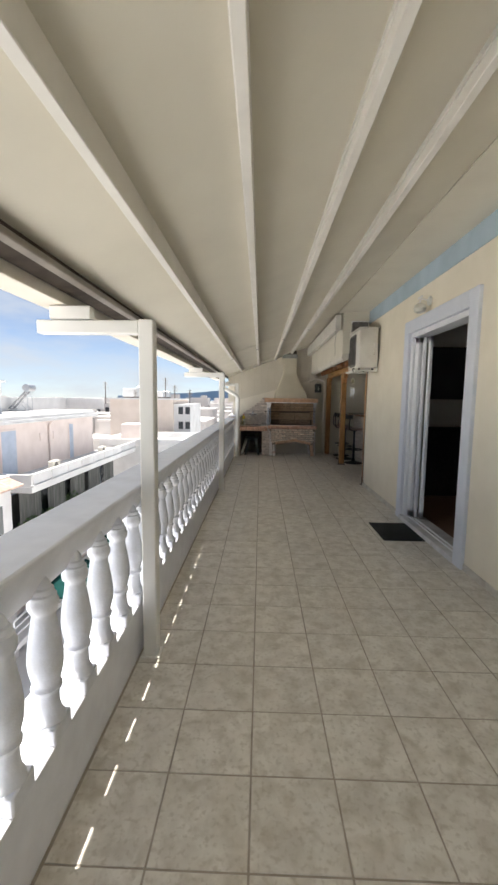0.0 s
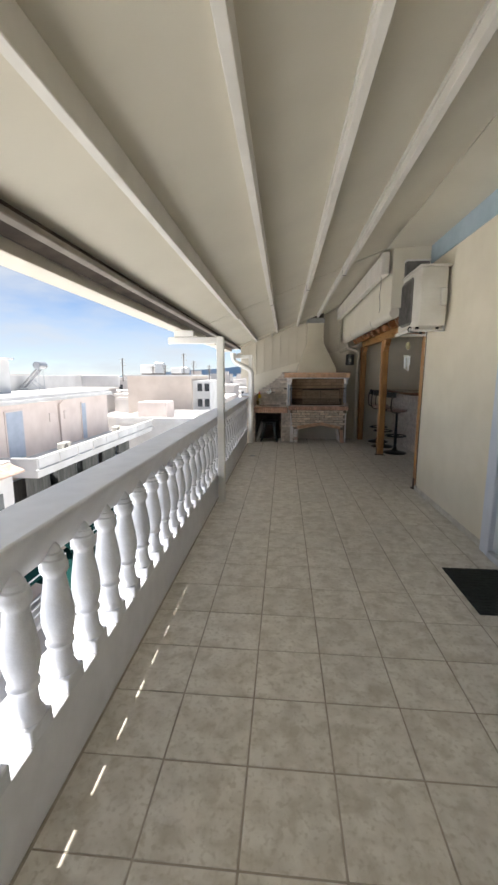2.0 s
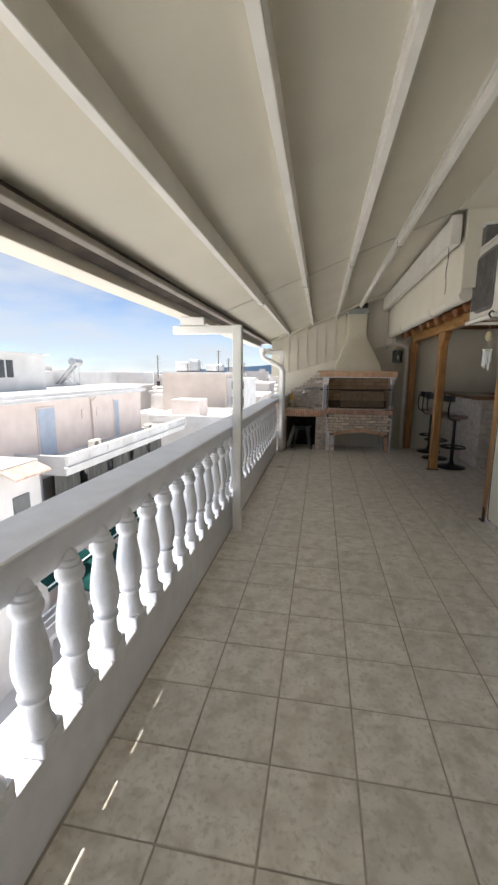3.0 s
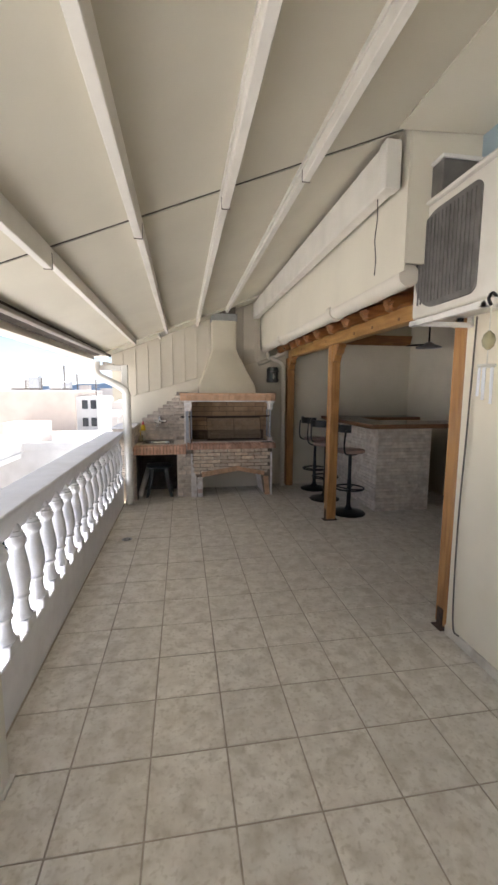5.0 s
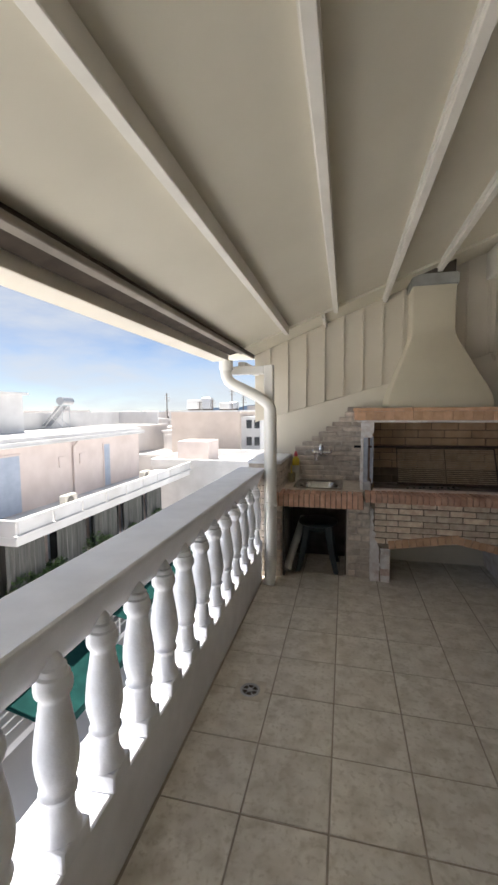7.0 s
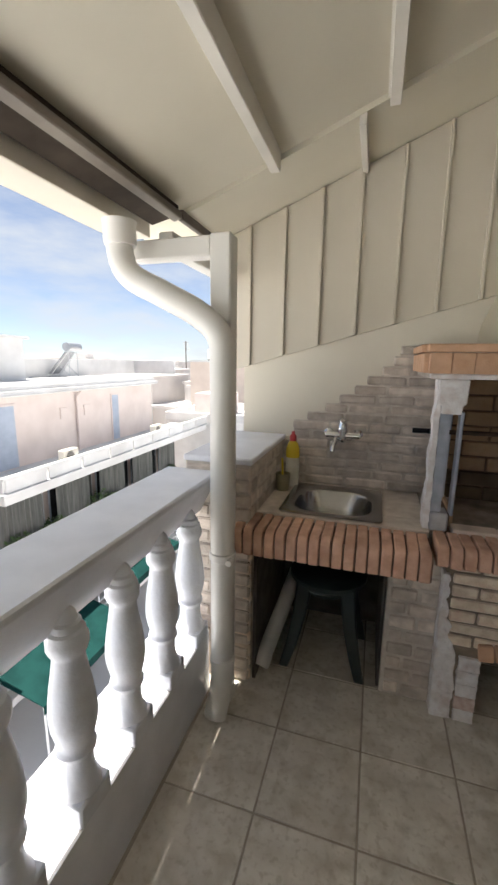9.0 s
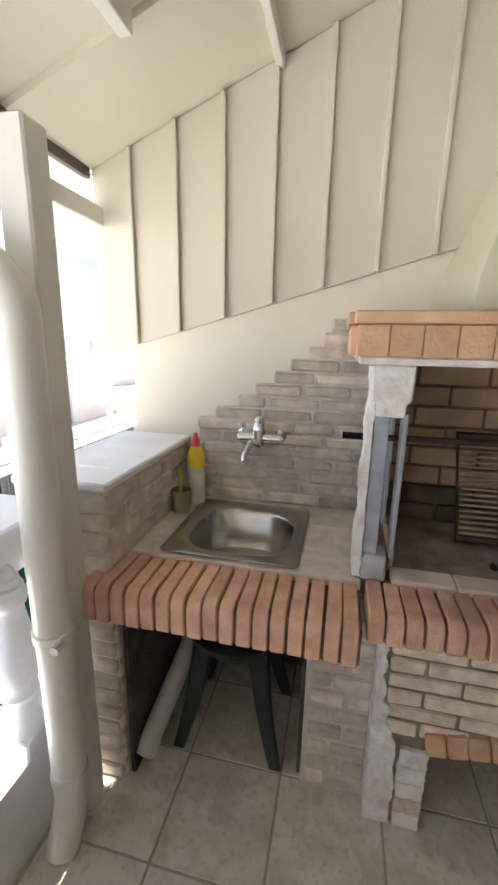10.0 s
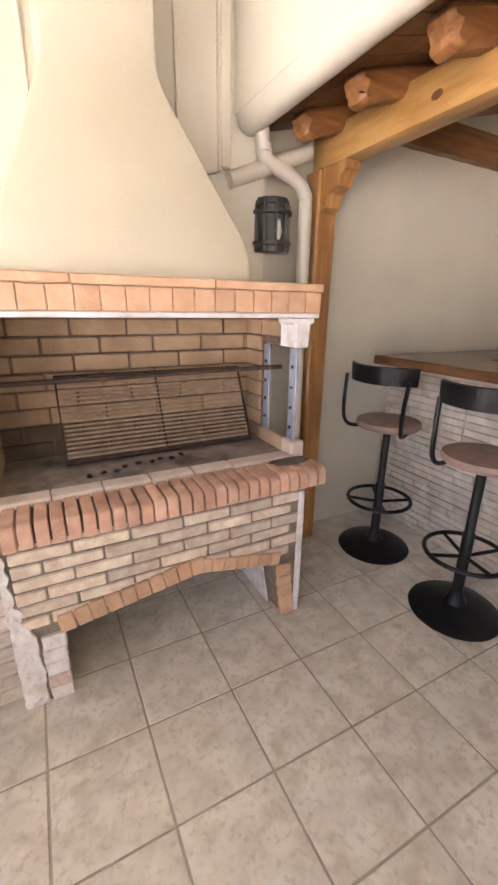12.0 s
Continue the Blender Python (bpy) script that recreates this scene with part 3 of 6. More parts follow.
box(bm, -0.057, 0.057, -0.057, 0.057, 0.298, 0.364, 0.006)
ME_BAL = mesh_of("baluster", bm, M_BALUST, True)
for y0, step, n in ((2.046, -0.239, 22), (2.28, 0.2195, 19), (6.40, 0.2265, 19)):
    for k in range(n):
        piece("baluster", ME_BAL, bal, pose(0.04, y0 + step * k, 0, 0, 0, random.uniform(-4, 4)))

# ---------------- awning posts ----------------


def awning_post(x, y):
    t = thing("awning_post", "white square awning post with an arm out to the gutter", "post", (x, y, 0), "awning posts")
    bm = bmesh.new()
    box(bm, -0.04, 0.04, -0.04, 0.04, 0.0, 1.905, 0.006)
    part("upright", bm, M_STEEL_W, t)
    bm = bmesh.new()
    box(bm, -0.59 if y < 10 else -0.37, -0.04, -0.035, 0.035, 1.83, 1.90, 0.005)
    part("arm", bm, M_STEEL_W, t)
    bm = bmesh.new()
    box(bm, -0.055, 0.055, -0.055, 0.055, 0.0, 0.008, 0.002)
    part("base_plate", bm, M_STEEL_W, t)
    if y < 10:
        bm = bmesh.new()
        box(bm, -0.52, -0.30, -0.03, 0.03, 1.905, 1.975, 0.004)
        part("gutter_bracket", bm, M_STEEL_W, t)


for x, y in ((-0.60, -2.0), (-0.60, 2.24), (-0.60, 6.42), (-0.605, 10.565)):
    awning_post(x, y)

# ---------------- boarding above the barbecue ----------------
bo = thing("wall_boarding", "cream painted vertical boards with thin cover strips on the end wall", "boarding", (0, Y_END, 0))


def board_bottom(x):
    return 1.434 + 0.2825 * (x + 0.74)


xs = [-0.89] + [-0.720 + 0.1850 * k for k in range(12)]
for a, b in zip(xs, xs[1:]):
    bm = bmesh.new()
    prism(bm, [(a + 0.002, board_bottom(a)), (b - 0.002, board_bottom(b)), (b - 0.002, ceil_z(b) - 0.024), (a + 0.002, ceil_z(a) - 0.024)], "y", -0.022, -0.001, 0.002)
    part("board", bm, M_BOARD, bo)
    bm = bmesh.new()
    prism(bm, [(b - 0.011, board_bottom(b)), (b + 0.004, board_bottom(b)), (b + 0.004, ceil_z(b) - 0.03), (b - 0.011, ceil_z(b) - 0.03)], "y", -0.040, -0.022, 0.002)
    part("cover_strip", bm, M_BOARD, bo)
bm = bmesh.new()
box(bm, 1.315, 1.36, -0.05, -0.001, 2.03, 2.9, 0.004)
part("corner_strip", bm, M_BOARD, bo)

# ---------------- barbecue ----------------
bbq = thing("barbecue", "large brick barbecue with arched base and plastered hood", "barbecue", (0.87, 10.72, 0))
B = Vector((0.87, 10.72, 0))


def bpart(name, bm, material, parent=None, label="", smooth=False):
    """A part given in plan metres under the barbecue."""
    bmesh.ops.translate(bm, vec=-B, verts=bm.verts)
    return part(name, bm, material, parent or bbq, label, smooth)


def roughen(bm, size, amp, scale):
    """Cut long edges to a size and shift the points by noise."""
    bmesh.ops.triangulate(bm, faces=bm.faces[:])
    for _ in range(5):
        es = [e for e in bm.edges if e.calc_length() > size]
        if not es:
            break
        bmesh.ops.subdivide_edges(bm, edges=es, cuts=1)
        bmesh.ops.triangulate(bm, faces=[f for f in bm.faces if len(f.verts) > 3])
    for v in bm.verts:
        q = v.co * scale
        v.co += amp * Vector((noise.noise(q), noise.noise(q + Vector((7, 3, 1))), 0.5 * noise.noise(q + Vector((2, 8, 5)))))


def intrados(x):
    return 0.300 + (x - 0.42) / (0.953 - 0.42) * 0.085 if x < 0.953 else 0.385 - (x - 0.953) / (1.32 - 0.953) * 0.075


bm = bmesh.new()
prism(bm, [(0.275, 0), (0.275, 0.74), (1.475, 0.74), (1.475, 0), (1.375, 0), (1.325, 0.31), (0.953, 0.385), (0.42, 0.30), (0.43, 0)], "y", 10.7245, Y_END - 0.004)
base = bpart("base", bm, M_JOINT)
bm = bmesh.new()
prism(bm, [(0.268, 0.0), (0.266, 0.655), (0.286, 0.655), (0.292, 0.63), (0.284, 0.60), (0.298, 0.575), (0.286, 0.54), (0.300, 0.50), (0.294, 0.46), (0.318, 0.43), (0.305, 0.39), (0.326, 0.35), (0.344, 0.30), (0.340, 0.22), (0.352, 0.15), (0.346, 0.07), (0.350, 0.0)], "y", 10.712, 10.79, 0.002)
roughen(bm, 0.012, 0.0055, 48)
bpart("left_pier_render", bm, M_LIME, base, "rough whitewashed mortar")
for k in range(5):
    bm = bmesh.new()
    x0 = 0.356 + random.uniform(-0.004, 0.004)
    box(bm, x0, 0.434 + random.uniform(-0.003, 0.002), 10.708 + random.uniform(-0.003, 0.003), 10.86, 0.001 + k * 0.060, 0.0605 + k * 0.060, 0.003)
    roughen(bm, 0.014, 0.0045, 60)
    bpart("pier_brick", bm, M_PINKBR if k == 1 else M_LIME, base, "whitewashed brick")
bm = bmesh.new()
prism(bm, [(1.452, 0.0), (1.452, 0.655), (1.482, 0.655), (1.482, 0.0)], "y", 10.712, Y_END - 0.01, 0.006)
roughen(bm, 0.03, 0.004, 34)
bpart("right_pier_render", bm, M_LIME, base, "rough whitewashed mortar")
bm = bmesh.new()
prism(bm, [(1.366, 0.002), (1.376, 0.002), (1.326, 0.308), (1.316, 0.308)], "y", 10.83, Y_END - 0.006)
bpart("inner_pier_render", bm, M_LIME, base, "whitewashed inner side of the pier")
# face bricks
FB = {}


def brick(parent, mname, L, D, H, material, at, rot=(0, 0, 0), off=None, bev=0.005):
    rough = material in (M_GREY_BR, M_STONE)
    key = (mname, round(L, 2 if rough else 3), round(D, 3), round(H, 3), random.randrange(3) if rough else 0)
    if key not in FB:
        me = block_mesh(mname, L, D, H, bev, material)
        if rough:
            for v in me.vertices:
                q = Vector((v.co.x * 31, v.co.y * 31, v.co.z * 31 + 7.7 * len(FB)))
                v.co += 0.0045 * Vector((noise.noise(q), noise.noise(q + Vector((9, 0, 0))), noise.noise(q + Vector((0, 9, 0)))))
        FB[key] = me
    p = Vector(at) - (off if off is not None else B)
    return piece("brick", FB[key], parent, pose(*p, *rot))


z, row = 0.2915, 0
while z < 0.70:
    x = 0.300 - (0.10 if row % 2 else 0.0)
    while x < 1.452:
        L = 0.195
        a, b = max(x, 0.302), min(x + L, 1.450)
        if b - a > 0.04:
            ext = max((intrados(min(q, 1.32)) + 0.012) if q > 0.43 else 0.25 for q in (a + 0.02, (a + b) / 2, b - 0.02))
            if z > ext:
                brick(base, "face_brick", b - a, 0.03, 0.046, M_STONE, ((a + b) / 2, 10.732 + random.uniform(-0.004, 0.003), z + 0.023), (0, random.uniform(-0.8, 0.8), random.uniform(-0.8, 0.8)))
        x += L + 0.008
    z += 0.0535
    row += 1
# arch and jamb bricks
for i in range(10):
    x = 0.448 + i * 0.0565
    brick(base, "arch_brick", 0.0545, 0.105, 0.074, M_MANTEL, (x, 10.755, intrados(x) + 0.036), (0, -9 + random.uniform(-1.5, 1.5), random.uniform(-1, 1)))
for i in range(7):
    x = 0.995 + i * 0.0565
    brick(base, "arch_brick", 0.0545, 0.10, 0.066, M_MANTEL, (x, 10.757, intrados(min(x, 1.34)) + 0.033), (0, 11 + random.uniform(-1.5, 1.5), random.uniform(-1, 1)))
for i in range(5):
    brick(base, "jamb_brick", 0.075, 0.10, 0.056, M_MANTEL, (1.408 - 0.006 * i, 10.757, 0.03 + i * 0.058), (0, random.uniform(-2, 2), random.uniform(-1, 1)))


def bullnose(name, w, length, h, material):
    """A brick with a rounded front upper edge; y runs from front to back."""
    bm = bmesh.new()
    pts = [(0.0, 0.006), (0.0, h - 0.034)]
    for k in range(1, 6):
        a = math.pi / 2 * k / 5
        pts.append((0.034 - 0.034 * math.cos(a), h - 0.034 + 0.034 * math.sin(a)))
    pts += [(length, h), (length, 0.0), (0.006, 0.0)]
    prism(bm, pts, "x", -w / 2, w / 2, 0.003)
    return mesh_of(name, bm, material)


ME_L1 = bullnose("ledge_brick", 0.0395, 0.165, 0.080, M_BRICK)
bm = bmesh.new()
box(bm, 0.225, 1.495, 10.640, 10.80, 0.728, 0.795)
led = bpart("ledge", bm, M_MORT_D, None, "row of bullnosed terracotta bricks")
n = 28
for i in range(n):
    x = 0.236 + i * (1.51 - 0.236 - 0.025) / (n - 1)
    piece("brick", ME_L1, led, pose(*(Vector((x, 10.602 + random.uniform(-0.003, 0.003), 0.727 + random.uniform(-0.002, 0.002))) - B), random.uniform(-0.6, 0.6), random.uniform(-0.8, 0.8), random.uniform(-0.8, 0.8)))
ME_SL = block_mesh("pale_slab", 0.168, 0.075, 0.03, 0.004, M_PALEST)
for i in range(7):
    piece("slab", ME_SL, led, pose(*(Vector((0.372 + i * 0.172, 10.802, 0.803)) - B)))
bm = bmesh.new()
bmesh.ops.create_icosphere(bm, subdivisions=3, radius=1.0)
for v in bm.verts:
    q = v.co.copy()
    v.co = Vector((1.40 + q.x * 0.10 * (1 + 0.4 * noise.noise(q * 3)), 10.735 + q.y * 0.045 * (1 + 0.5 * noise.noise(q * 4)), 0.806 + q.z * 0.010 + 0.004 * noise.noise(q * 6)))
bpart("cement_patch", bm, M_CEMENT_SHADE, led, "dark broken cement patch")
# hearth
bm = bmesh.new()
vs = [[bm.verts.new((0.27 + 1.2 * i / 30, 10.835 + 0.43 * j / 10, 0.798 + 0.006 * noise.noise((i * 0.6, j * 0.7, 1.3)))) for i in range(31)] for j in range(11)]
for j in range(10):
    for i in range(30):
        bm.faces.new((vs[j][i], vs[j][i + 1], vs[j + 1][i + 1], vs[j + 1][i]))
r = bmesh.ops.extrude_face_region(bm, geom=bm.faces[:])
bmesh.ops.translate(bm, vec=(0, 0, -0.03), verts=[v for v in r["geom"] if isinstance(v, bmesh.types.BMVert)])
bpart("hearth", bm, M_ASH, None, "ash-covered hearth bed")
# firebox
bm = bmesh.new()
box(bm, 0.262, 1.482, 11.268, Y_END - 0.006, 0.78, 1.405)
back = bpart("firebox_back", bm, M_MORT_D, None, "yellow fire bricks with dark joints")
z, row = 0.80, 0
while z < 1.395:
    x = 0.265 - (0.115 if row % 2 else 0.0)
    while x < 1.475:
        a, b = max(x, 0.268), min(x + 0.226, 1.476)
        if b - a > 0.03:
            brick(back, "sooty_fire_brick" if row < 2 else "fire_brick", b - a, 0.024, min(0.066, 1.402 - z), M_FIRE_S if row < 2 else M_FIRE, ((a + b) / 2, 11.262 + random.uniform(-0.002, 0.002), z + min(0.066, 1.402 - z) / 2), bev=0.004)
        x += 0.234
    z += 0.0745
    row += 1
for side, x0, sg in (("left", 0.262, 1), ("right", 1.482, -1)):
    bm = bmesh.new()
    xa, xb = sorted((x0, x0 + sg * 0.02))
    box(bm, xa, xb, 11.10, 11.268, 0.78, 1.405)
    box(bm, xa, xb, 10.83, 11.10, 0.78, 0.855)
    box(bm, xa, xb, 10.83, 11.10, 1.285, 1.405)
    cheek = bpart("firebox_cheek", bm, M_MORT_D)
    z = 0.80
    while z < 1.395:
        h = min(0.066, 1.402 - z)
        xc = x0 + sg * 0.027
        brick(cheek, "cheek_brick", 0.018, 0.150, h, M_FIRE, (xc, 11.180, z + h / 2), bev=0.004)
        if z < 0.84 or z > 1.27:
            brick(cheek, "cheek_brick_long", 0.018, 0.255, h, M_FIRE, (xc, 10.968, z + h / 2), bev=0.004)
        z += 0.0745
    for y in (10.80, 11.03):
        bm = bmesh.new()
        xc = x0 + sg * 0.02
        prism(bm, [(xc - 0.006, y), (xc + 0.006, y), (xc + 0.006, y + 0.055), (xc - 0.006, y + 0.055)], "z", 0.86, 1.28, 0.002)
        strip = bpart("guide_strip", bm, M_ZINC, None, "blue-grey slotted metal strip")
        for k in range(4):
            bm = bmesh.new()
            lathe(bm, [(0.008, -0.004), (0.008, 0.004)], 8, Matrix.Translation((xc + sg * 0.007, y + 0.028, 0.93 + k * 0.09)) @ pose(0, 0, 0, 0, 90, 0))
            bpart("bolt", bm, M_IRON, strip)
    # block under the strips and corbel above
    bm = bmesh.new()
    xa, xb = (0.202, 0.268) if sg > 0 else (1.432, 1.50)
    box(bm, xa, xb, 10.772, 10.86, 0.80, 0.875, 0.006)
    bpart("foot_block", bm, M_FOOT if sg > 0 else M_PALEST)
    bm = bmesh.new()
    if sg > 0:
        prism(bm, [(0.202, 1.272), (0.274, 1.272), (0.275, 1.304), (0.288, 1.312), (0.290, 1.404), (0.186, 1.404), (0.187, 1.312), (0.201, 1.304)], "y", 10.775, 10.90, 0.004)
    else:
        prism(bm, [(1.432, 1.285), (1.496, 1.285), (1.500, 1.378), (1.52, 1.385), (1.52, 1.404), (1.415, 1.404), (1.418, 1.385), (1.432, 1.376)], "y", 10.775, 10.90, 0.004)
    bpart("corbel", bm, M_LIME, None, "whitewashed corbel")
# white edge of the left opening
bm = bmesh.new()
prism(bm, [(0.176, 0.802), (0.200, 0.802), (0.199, 1.40), (0.180, 1.40), (0.186, 1.33), (0.177, 1.25), (0.183, 1.18), (0.175, 1.10), (0.181, 1.0), (0.174, 0.92)], "y", 10.785, 10.86)
roughen(bm, 0.02, 0.004, 45)
bpart("left_jamb_edge", bm, M_LIME, None, "ragged whitewashed mortar edge")
bm = bmesh.new()
prism(bm, [(0.202, 10.792), (0.240, 10.792), (0.240, 10.81), (0.235, 10.81), (0.235, 10.798), (0.202, 10.798)], "z", 0.875, 1.272, 0.001)
bpart("angle_iron", bm, M_ZINC, None, "blue-grey zinc angle")
# mantel
bm = bmesh.new()
box(bm, 0.150, 1.515, 10.772, Y_END - 0.006, 1.406, 1.53, 0.003)
man = bpart("mantel", bm, M_MORTAR, None, "mantel shelf of orange bricks")
bm = bmesh.new()
box(bm, 0.148, 1.530, 10.758, 10.79, 1.405, 1.424, 0.004)
bpart("white_strip", bm, M_LIME, man, "whitewashed strip")
n = 18
w = (1.53 - 0.14) / n
ME_MS = block_mesh("mantel_face_brick", w - 0.0018, 0.030, 0.076, 0.002, M_MANTEL)
for i in range(n):
    piece("brick", ME_MS, man, pose(*(Vector((0.14 + w * (i + 0.5), 10.768 + random.uniform(-0.001, 0.001), 1.463)) - B)))
ME_MC = block_mesh("mantel_top_brick", 0.464, 0.050, 0.030, 0.004, M_MANTEL)
for i in range(3):
    piece("brick", ME_MC, man, pose(*(Vector((0.363 + i * 0.4665, 10.762, 1.518)) - B)))
ME_ME = block_mesh("mantel_end_brick", 0.032, 0.075, 0.074, 0.003, M_MANTEL)
ME_MT = block_mesh("mantel_end_top", 0.05, 0.2, 0.030, 0.004, M_MANTEL)
for sx, sg in ((0.140, 1), (1.522, -1)):
    for k in range(6):
        piece("brick", ME_ME, man, pose(*(Vector((sx, 10.825 + k * 0.079, 1.463)) - B)))
    for k in range(2):
        piece("brick", ME_MT, man, pose(*(Vector((sx, 10.90 + k * 0.205, 1.518)) - B)))
# hood
bm = bmesh.new()
secs = [(1.533, 0.400, 1.235, 10.798), (1.60, 0.402, 1.233, 10.800), (1.645, 0.412, 1.222, 10.806), (1.70, 0.432, 1.198, 10.820), (1.80, 0.470, 1.145, 10.855), (1.95, 0.528, 1.075, 10.912), (2.08, 0.578, 1.012, 10.962), (2.15, 0.602, 0.982, 10.988), (2.19, 0.610, 0.972, 10.998), (2.24, 0.612, 0.970, 11.0), (2.60, 0.612, 0.970, 11.0)]
rings = []
for z, xa, xb, yf in secs:
    rings.append([bm.verts.new(p) for p in ((xa, Y_END - 0.005, z), (xa, yf + 0.018, z), (xa + 0.005, yf + 0.005, z), (xa + 0.018, yf, z), (xb - 0.018, yf, z), (xb - 0.005, yf + 0.005, z), (xb, yf + 0.018, z), (xb, Y_END - 0.005, z))])
for a, b in zip(rings, rings[1:]):
    for i in range(8):
        bm.faces.new((a[i], a[(i + 1) % 8], b[(i + 1) % 8], b[i]))
bm.faces.new(rings[0])
bm.faces.new(rings[-1])
bpart("hood", bm, M_HOOD, None, "smooth cream plastered hood", True)
bm = bmesh.new()
box(bm, 0.60, 0.985, 10.985, Y_END - 0.005, 2.60, 2.70, 0.006)
bpart("flue_collar", bm, M_FLUE, None, "grey metal flue collar")
# Dark box; its colour paints the shaded hole between collar and ceiling.
bm = bmesh.new()
box(bm, 0.625, 0.96, 11.005, Y_END - 0.005, 2.70, 2.84, 0.006)
bpart("flue_hole_shade", bm, M_GAP, None, "dark box painting the dark hole above the flue collar")
# grill
gr = thing("grill_rack", "rusty wire grill rack leaning inside the barbecue", "grill rack", (0.96, 11.10, 0.81))
GO = Vector((0.96, 11.10, 0.81))


def gpt(u, v):
    """u along x, v up the leaning rack."""
    return Vector((0.530 + u * (1.385 - 0.530), 11.08 + 0.155 * v, 0.820 + 0.327 * v)) - GO


bm = bmesh.new()
tube(bm, [gpt(0, 0), gpt(1, 0), gpt(1, 1), gpt(0, 1)], 0.013, 6, True)
part("rack_frame", bm, M_IRON, gr)
for k in range(1, 19):
    bm = bmesh.new()
    tube(bm, [gpt(0.01, k / 19), gpt(0.99, k / 19)], 0.0048, 6)
    part("wire", bm, M_RUST, gr)
for u in (0.5,):
    bm = bmesh.new()
    tube(bm, [gpt(u, 0), gpt(u, 1)], 0.005 if u == 0.5 else 0.0025, 5)
    part("cross_bar", bm, M_IRON, gr)
sp = thing("spit_rod", "rusty iron spit rod with a black handle", "spit rod", (0.8, 10.99, 1.172))
bm = bmesh.new()
tube(bm, [(-0.60, 0, 0), (0.70, 0, 0.008)], 0.010, 8)
part("rod", bm, M_IRON, sp)
bm = bmesh.new()
tube(bm, [(-0.675, 0, 0), (-0.595, 0, 0)], 0.0115, 10)
part("handle", bm, M_BLACK, sp)
random.seed(5)
for cx, cy in ((0.60, 10.93), (0.655, 10.945), (0.705, 10.94), (0.86, 10.985), (0.90, 11.0), (0.80, 10.99), (1.0, 11.02), (0.74, 10.97), (0.95, 10.99)):
    t = bmesh.new()
    bmesh.ops.create_icosphere(t, subdivisions=1, radius=0.014)
    for v in t.verts:
        v.co *= random.uniform(0.6, 1.15)
        v.co.z *= 0.55
        v.co.x *= 1.4
    ob = tagged(part("charcoal", t, M_COAL), "small black charcoal lump on the ash bed", "charcoal", "charcoal lumps")
    ob.location = (cx, cy, 0.808)
    ob.rotation_euler.z = random.uniform(0, 3)

# ---------------- sink counter ----------------
sk = thing("sink_counter", "brick sink counter with a terracotta brick edge and tiled top", "sink counter", (-0.2, 10.9, 0))
S0 = Vector((-0.2, 10.9, 0))


def spart(name, bm, material, parent=None, label="", smooth=False):
    bmesh.ops.translate(bm, vec=-S0, verts=bm.verts)
    return part(name, bm, material, parent or sk, label, smooth)


for a in ((-0.53, -0.385, 10.765, 11.28), (-0.015, 0.203, 10.765, 10.90), (-0.015, 0.203, 10.903, 11.10), (-0.015, 0.203, 11.103, 11.28), (-0.385, -0.015, 10.765, 10.80), (-0.385, -0.015, 11.20, 11.28)):
    bm = bmesh.new()
    box(bm, *a, 0.735, 0.797, 0.002)
    spart("countertop_tile", bm, M_CTOP, None, "pale stone tile")
bm = bmesh.new()
box(bm, -0.56, 0.203, 10.59, 10.762, 0.668, 0.772)
edge = spart("counter_edge", bm, M_MORT_D, None, "row of terracotta bricks")
ME_L2 = bullnose("counter_edge_brick", 0.0385, 0.195, 0.118, M_BRICK)
n = 17
for i in range(n):
    piece("brick", ME_L2, edge, pose(*(Vector((-0.551 + i * 0.0455, 10.575 + random.uniform(-0.003, 0.003), 0.668 + random.uniform(-0.002, 0.002))) - S0), random.uniform(-0.6, 0.6), random.uniform(-0.8, 0.8), random.uniform(-1, 1)))
bm = bmesh.new()
box(bm, 0.066, 0.268, 10.779, 11.28, 0.0, 0.735)
pr = spart("right_pier", bm, M_MORTAR)
z, row = 0.004, 0
while z < 0.66:
    parts_ = ((0.08, 0.19), (0.198, 0.272)) if row % 2 else ((0.08, 0.145), (0.153, 0.272))
    for a, b in parts_:
        brick(pr, "pier_brick", b - a, 0.03, 0.058, M_GREY_BR, ((a + b) / 2, 10.788 + random.uniform(-0.004, 0.004), z + 0.031), (0, random.uniform(-1, 1), random.uniform(-1.5, 1.5)), S0, 0.008)
    z += 0.066
    row += 1
bm = bmesh.new()
box(bm, -0.66, -0.51, 10.655, 10.80, 0.0, 0.735)
pl = spart("left_pier", bm, M_MORTAR)
z, row = 0.004, 0
while z < 0.66:
    brick(pl, "pier_brick", 0.155, 0.03, 0.058, M_STONE, (-0.585, 10.662 + random.uniform(-0.005, 0.005), z + 0.031), (0, random.uniform(-1, 1), random.uniform(-1.5, 1.5)), S0, 0.009)
    z += 0.066
    row += 1

# Near-black sheets added at back and sides to paint the under-counter shade.
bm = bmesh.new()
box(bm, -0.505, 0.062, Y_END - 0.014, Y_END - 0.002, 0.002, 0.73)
spart("back_shade_sheet", bm, M_CEMENT_SHADE, None, "dark sheet painting the shade under the counter")
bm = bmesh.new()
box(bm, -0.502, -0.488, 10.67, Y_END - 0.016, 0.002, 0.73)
spart("side_shade_sheet", bm, M_CEMENT_SHADE, None, "dark sheet painting the shade under the counter")
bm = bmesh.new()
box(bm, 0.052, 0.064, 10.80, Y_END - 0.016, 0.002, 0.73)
spart("side_shade_sheet", bm, M_CEMENT_SHADE, None, "dark sheet painting the shade under the counter")

# sink bowl
sink = thing("sink", "square stainless steel sink bowl set in the counter", "sink", (-0.20, 11.0, 0.8))
bm = bmesh.new()


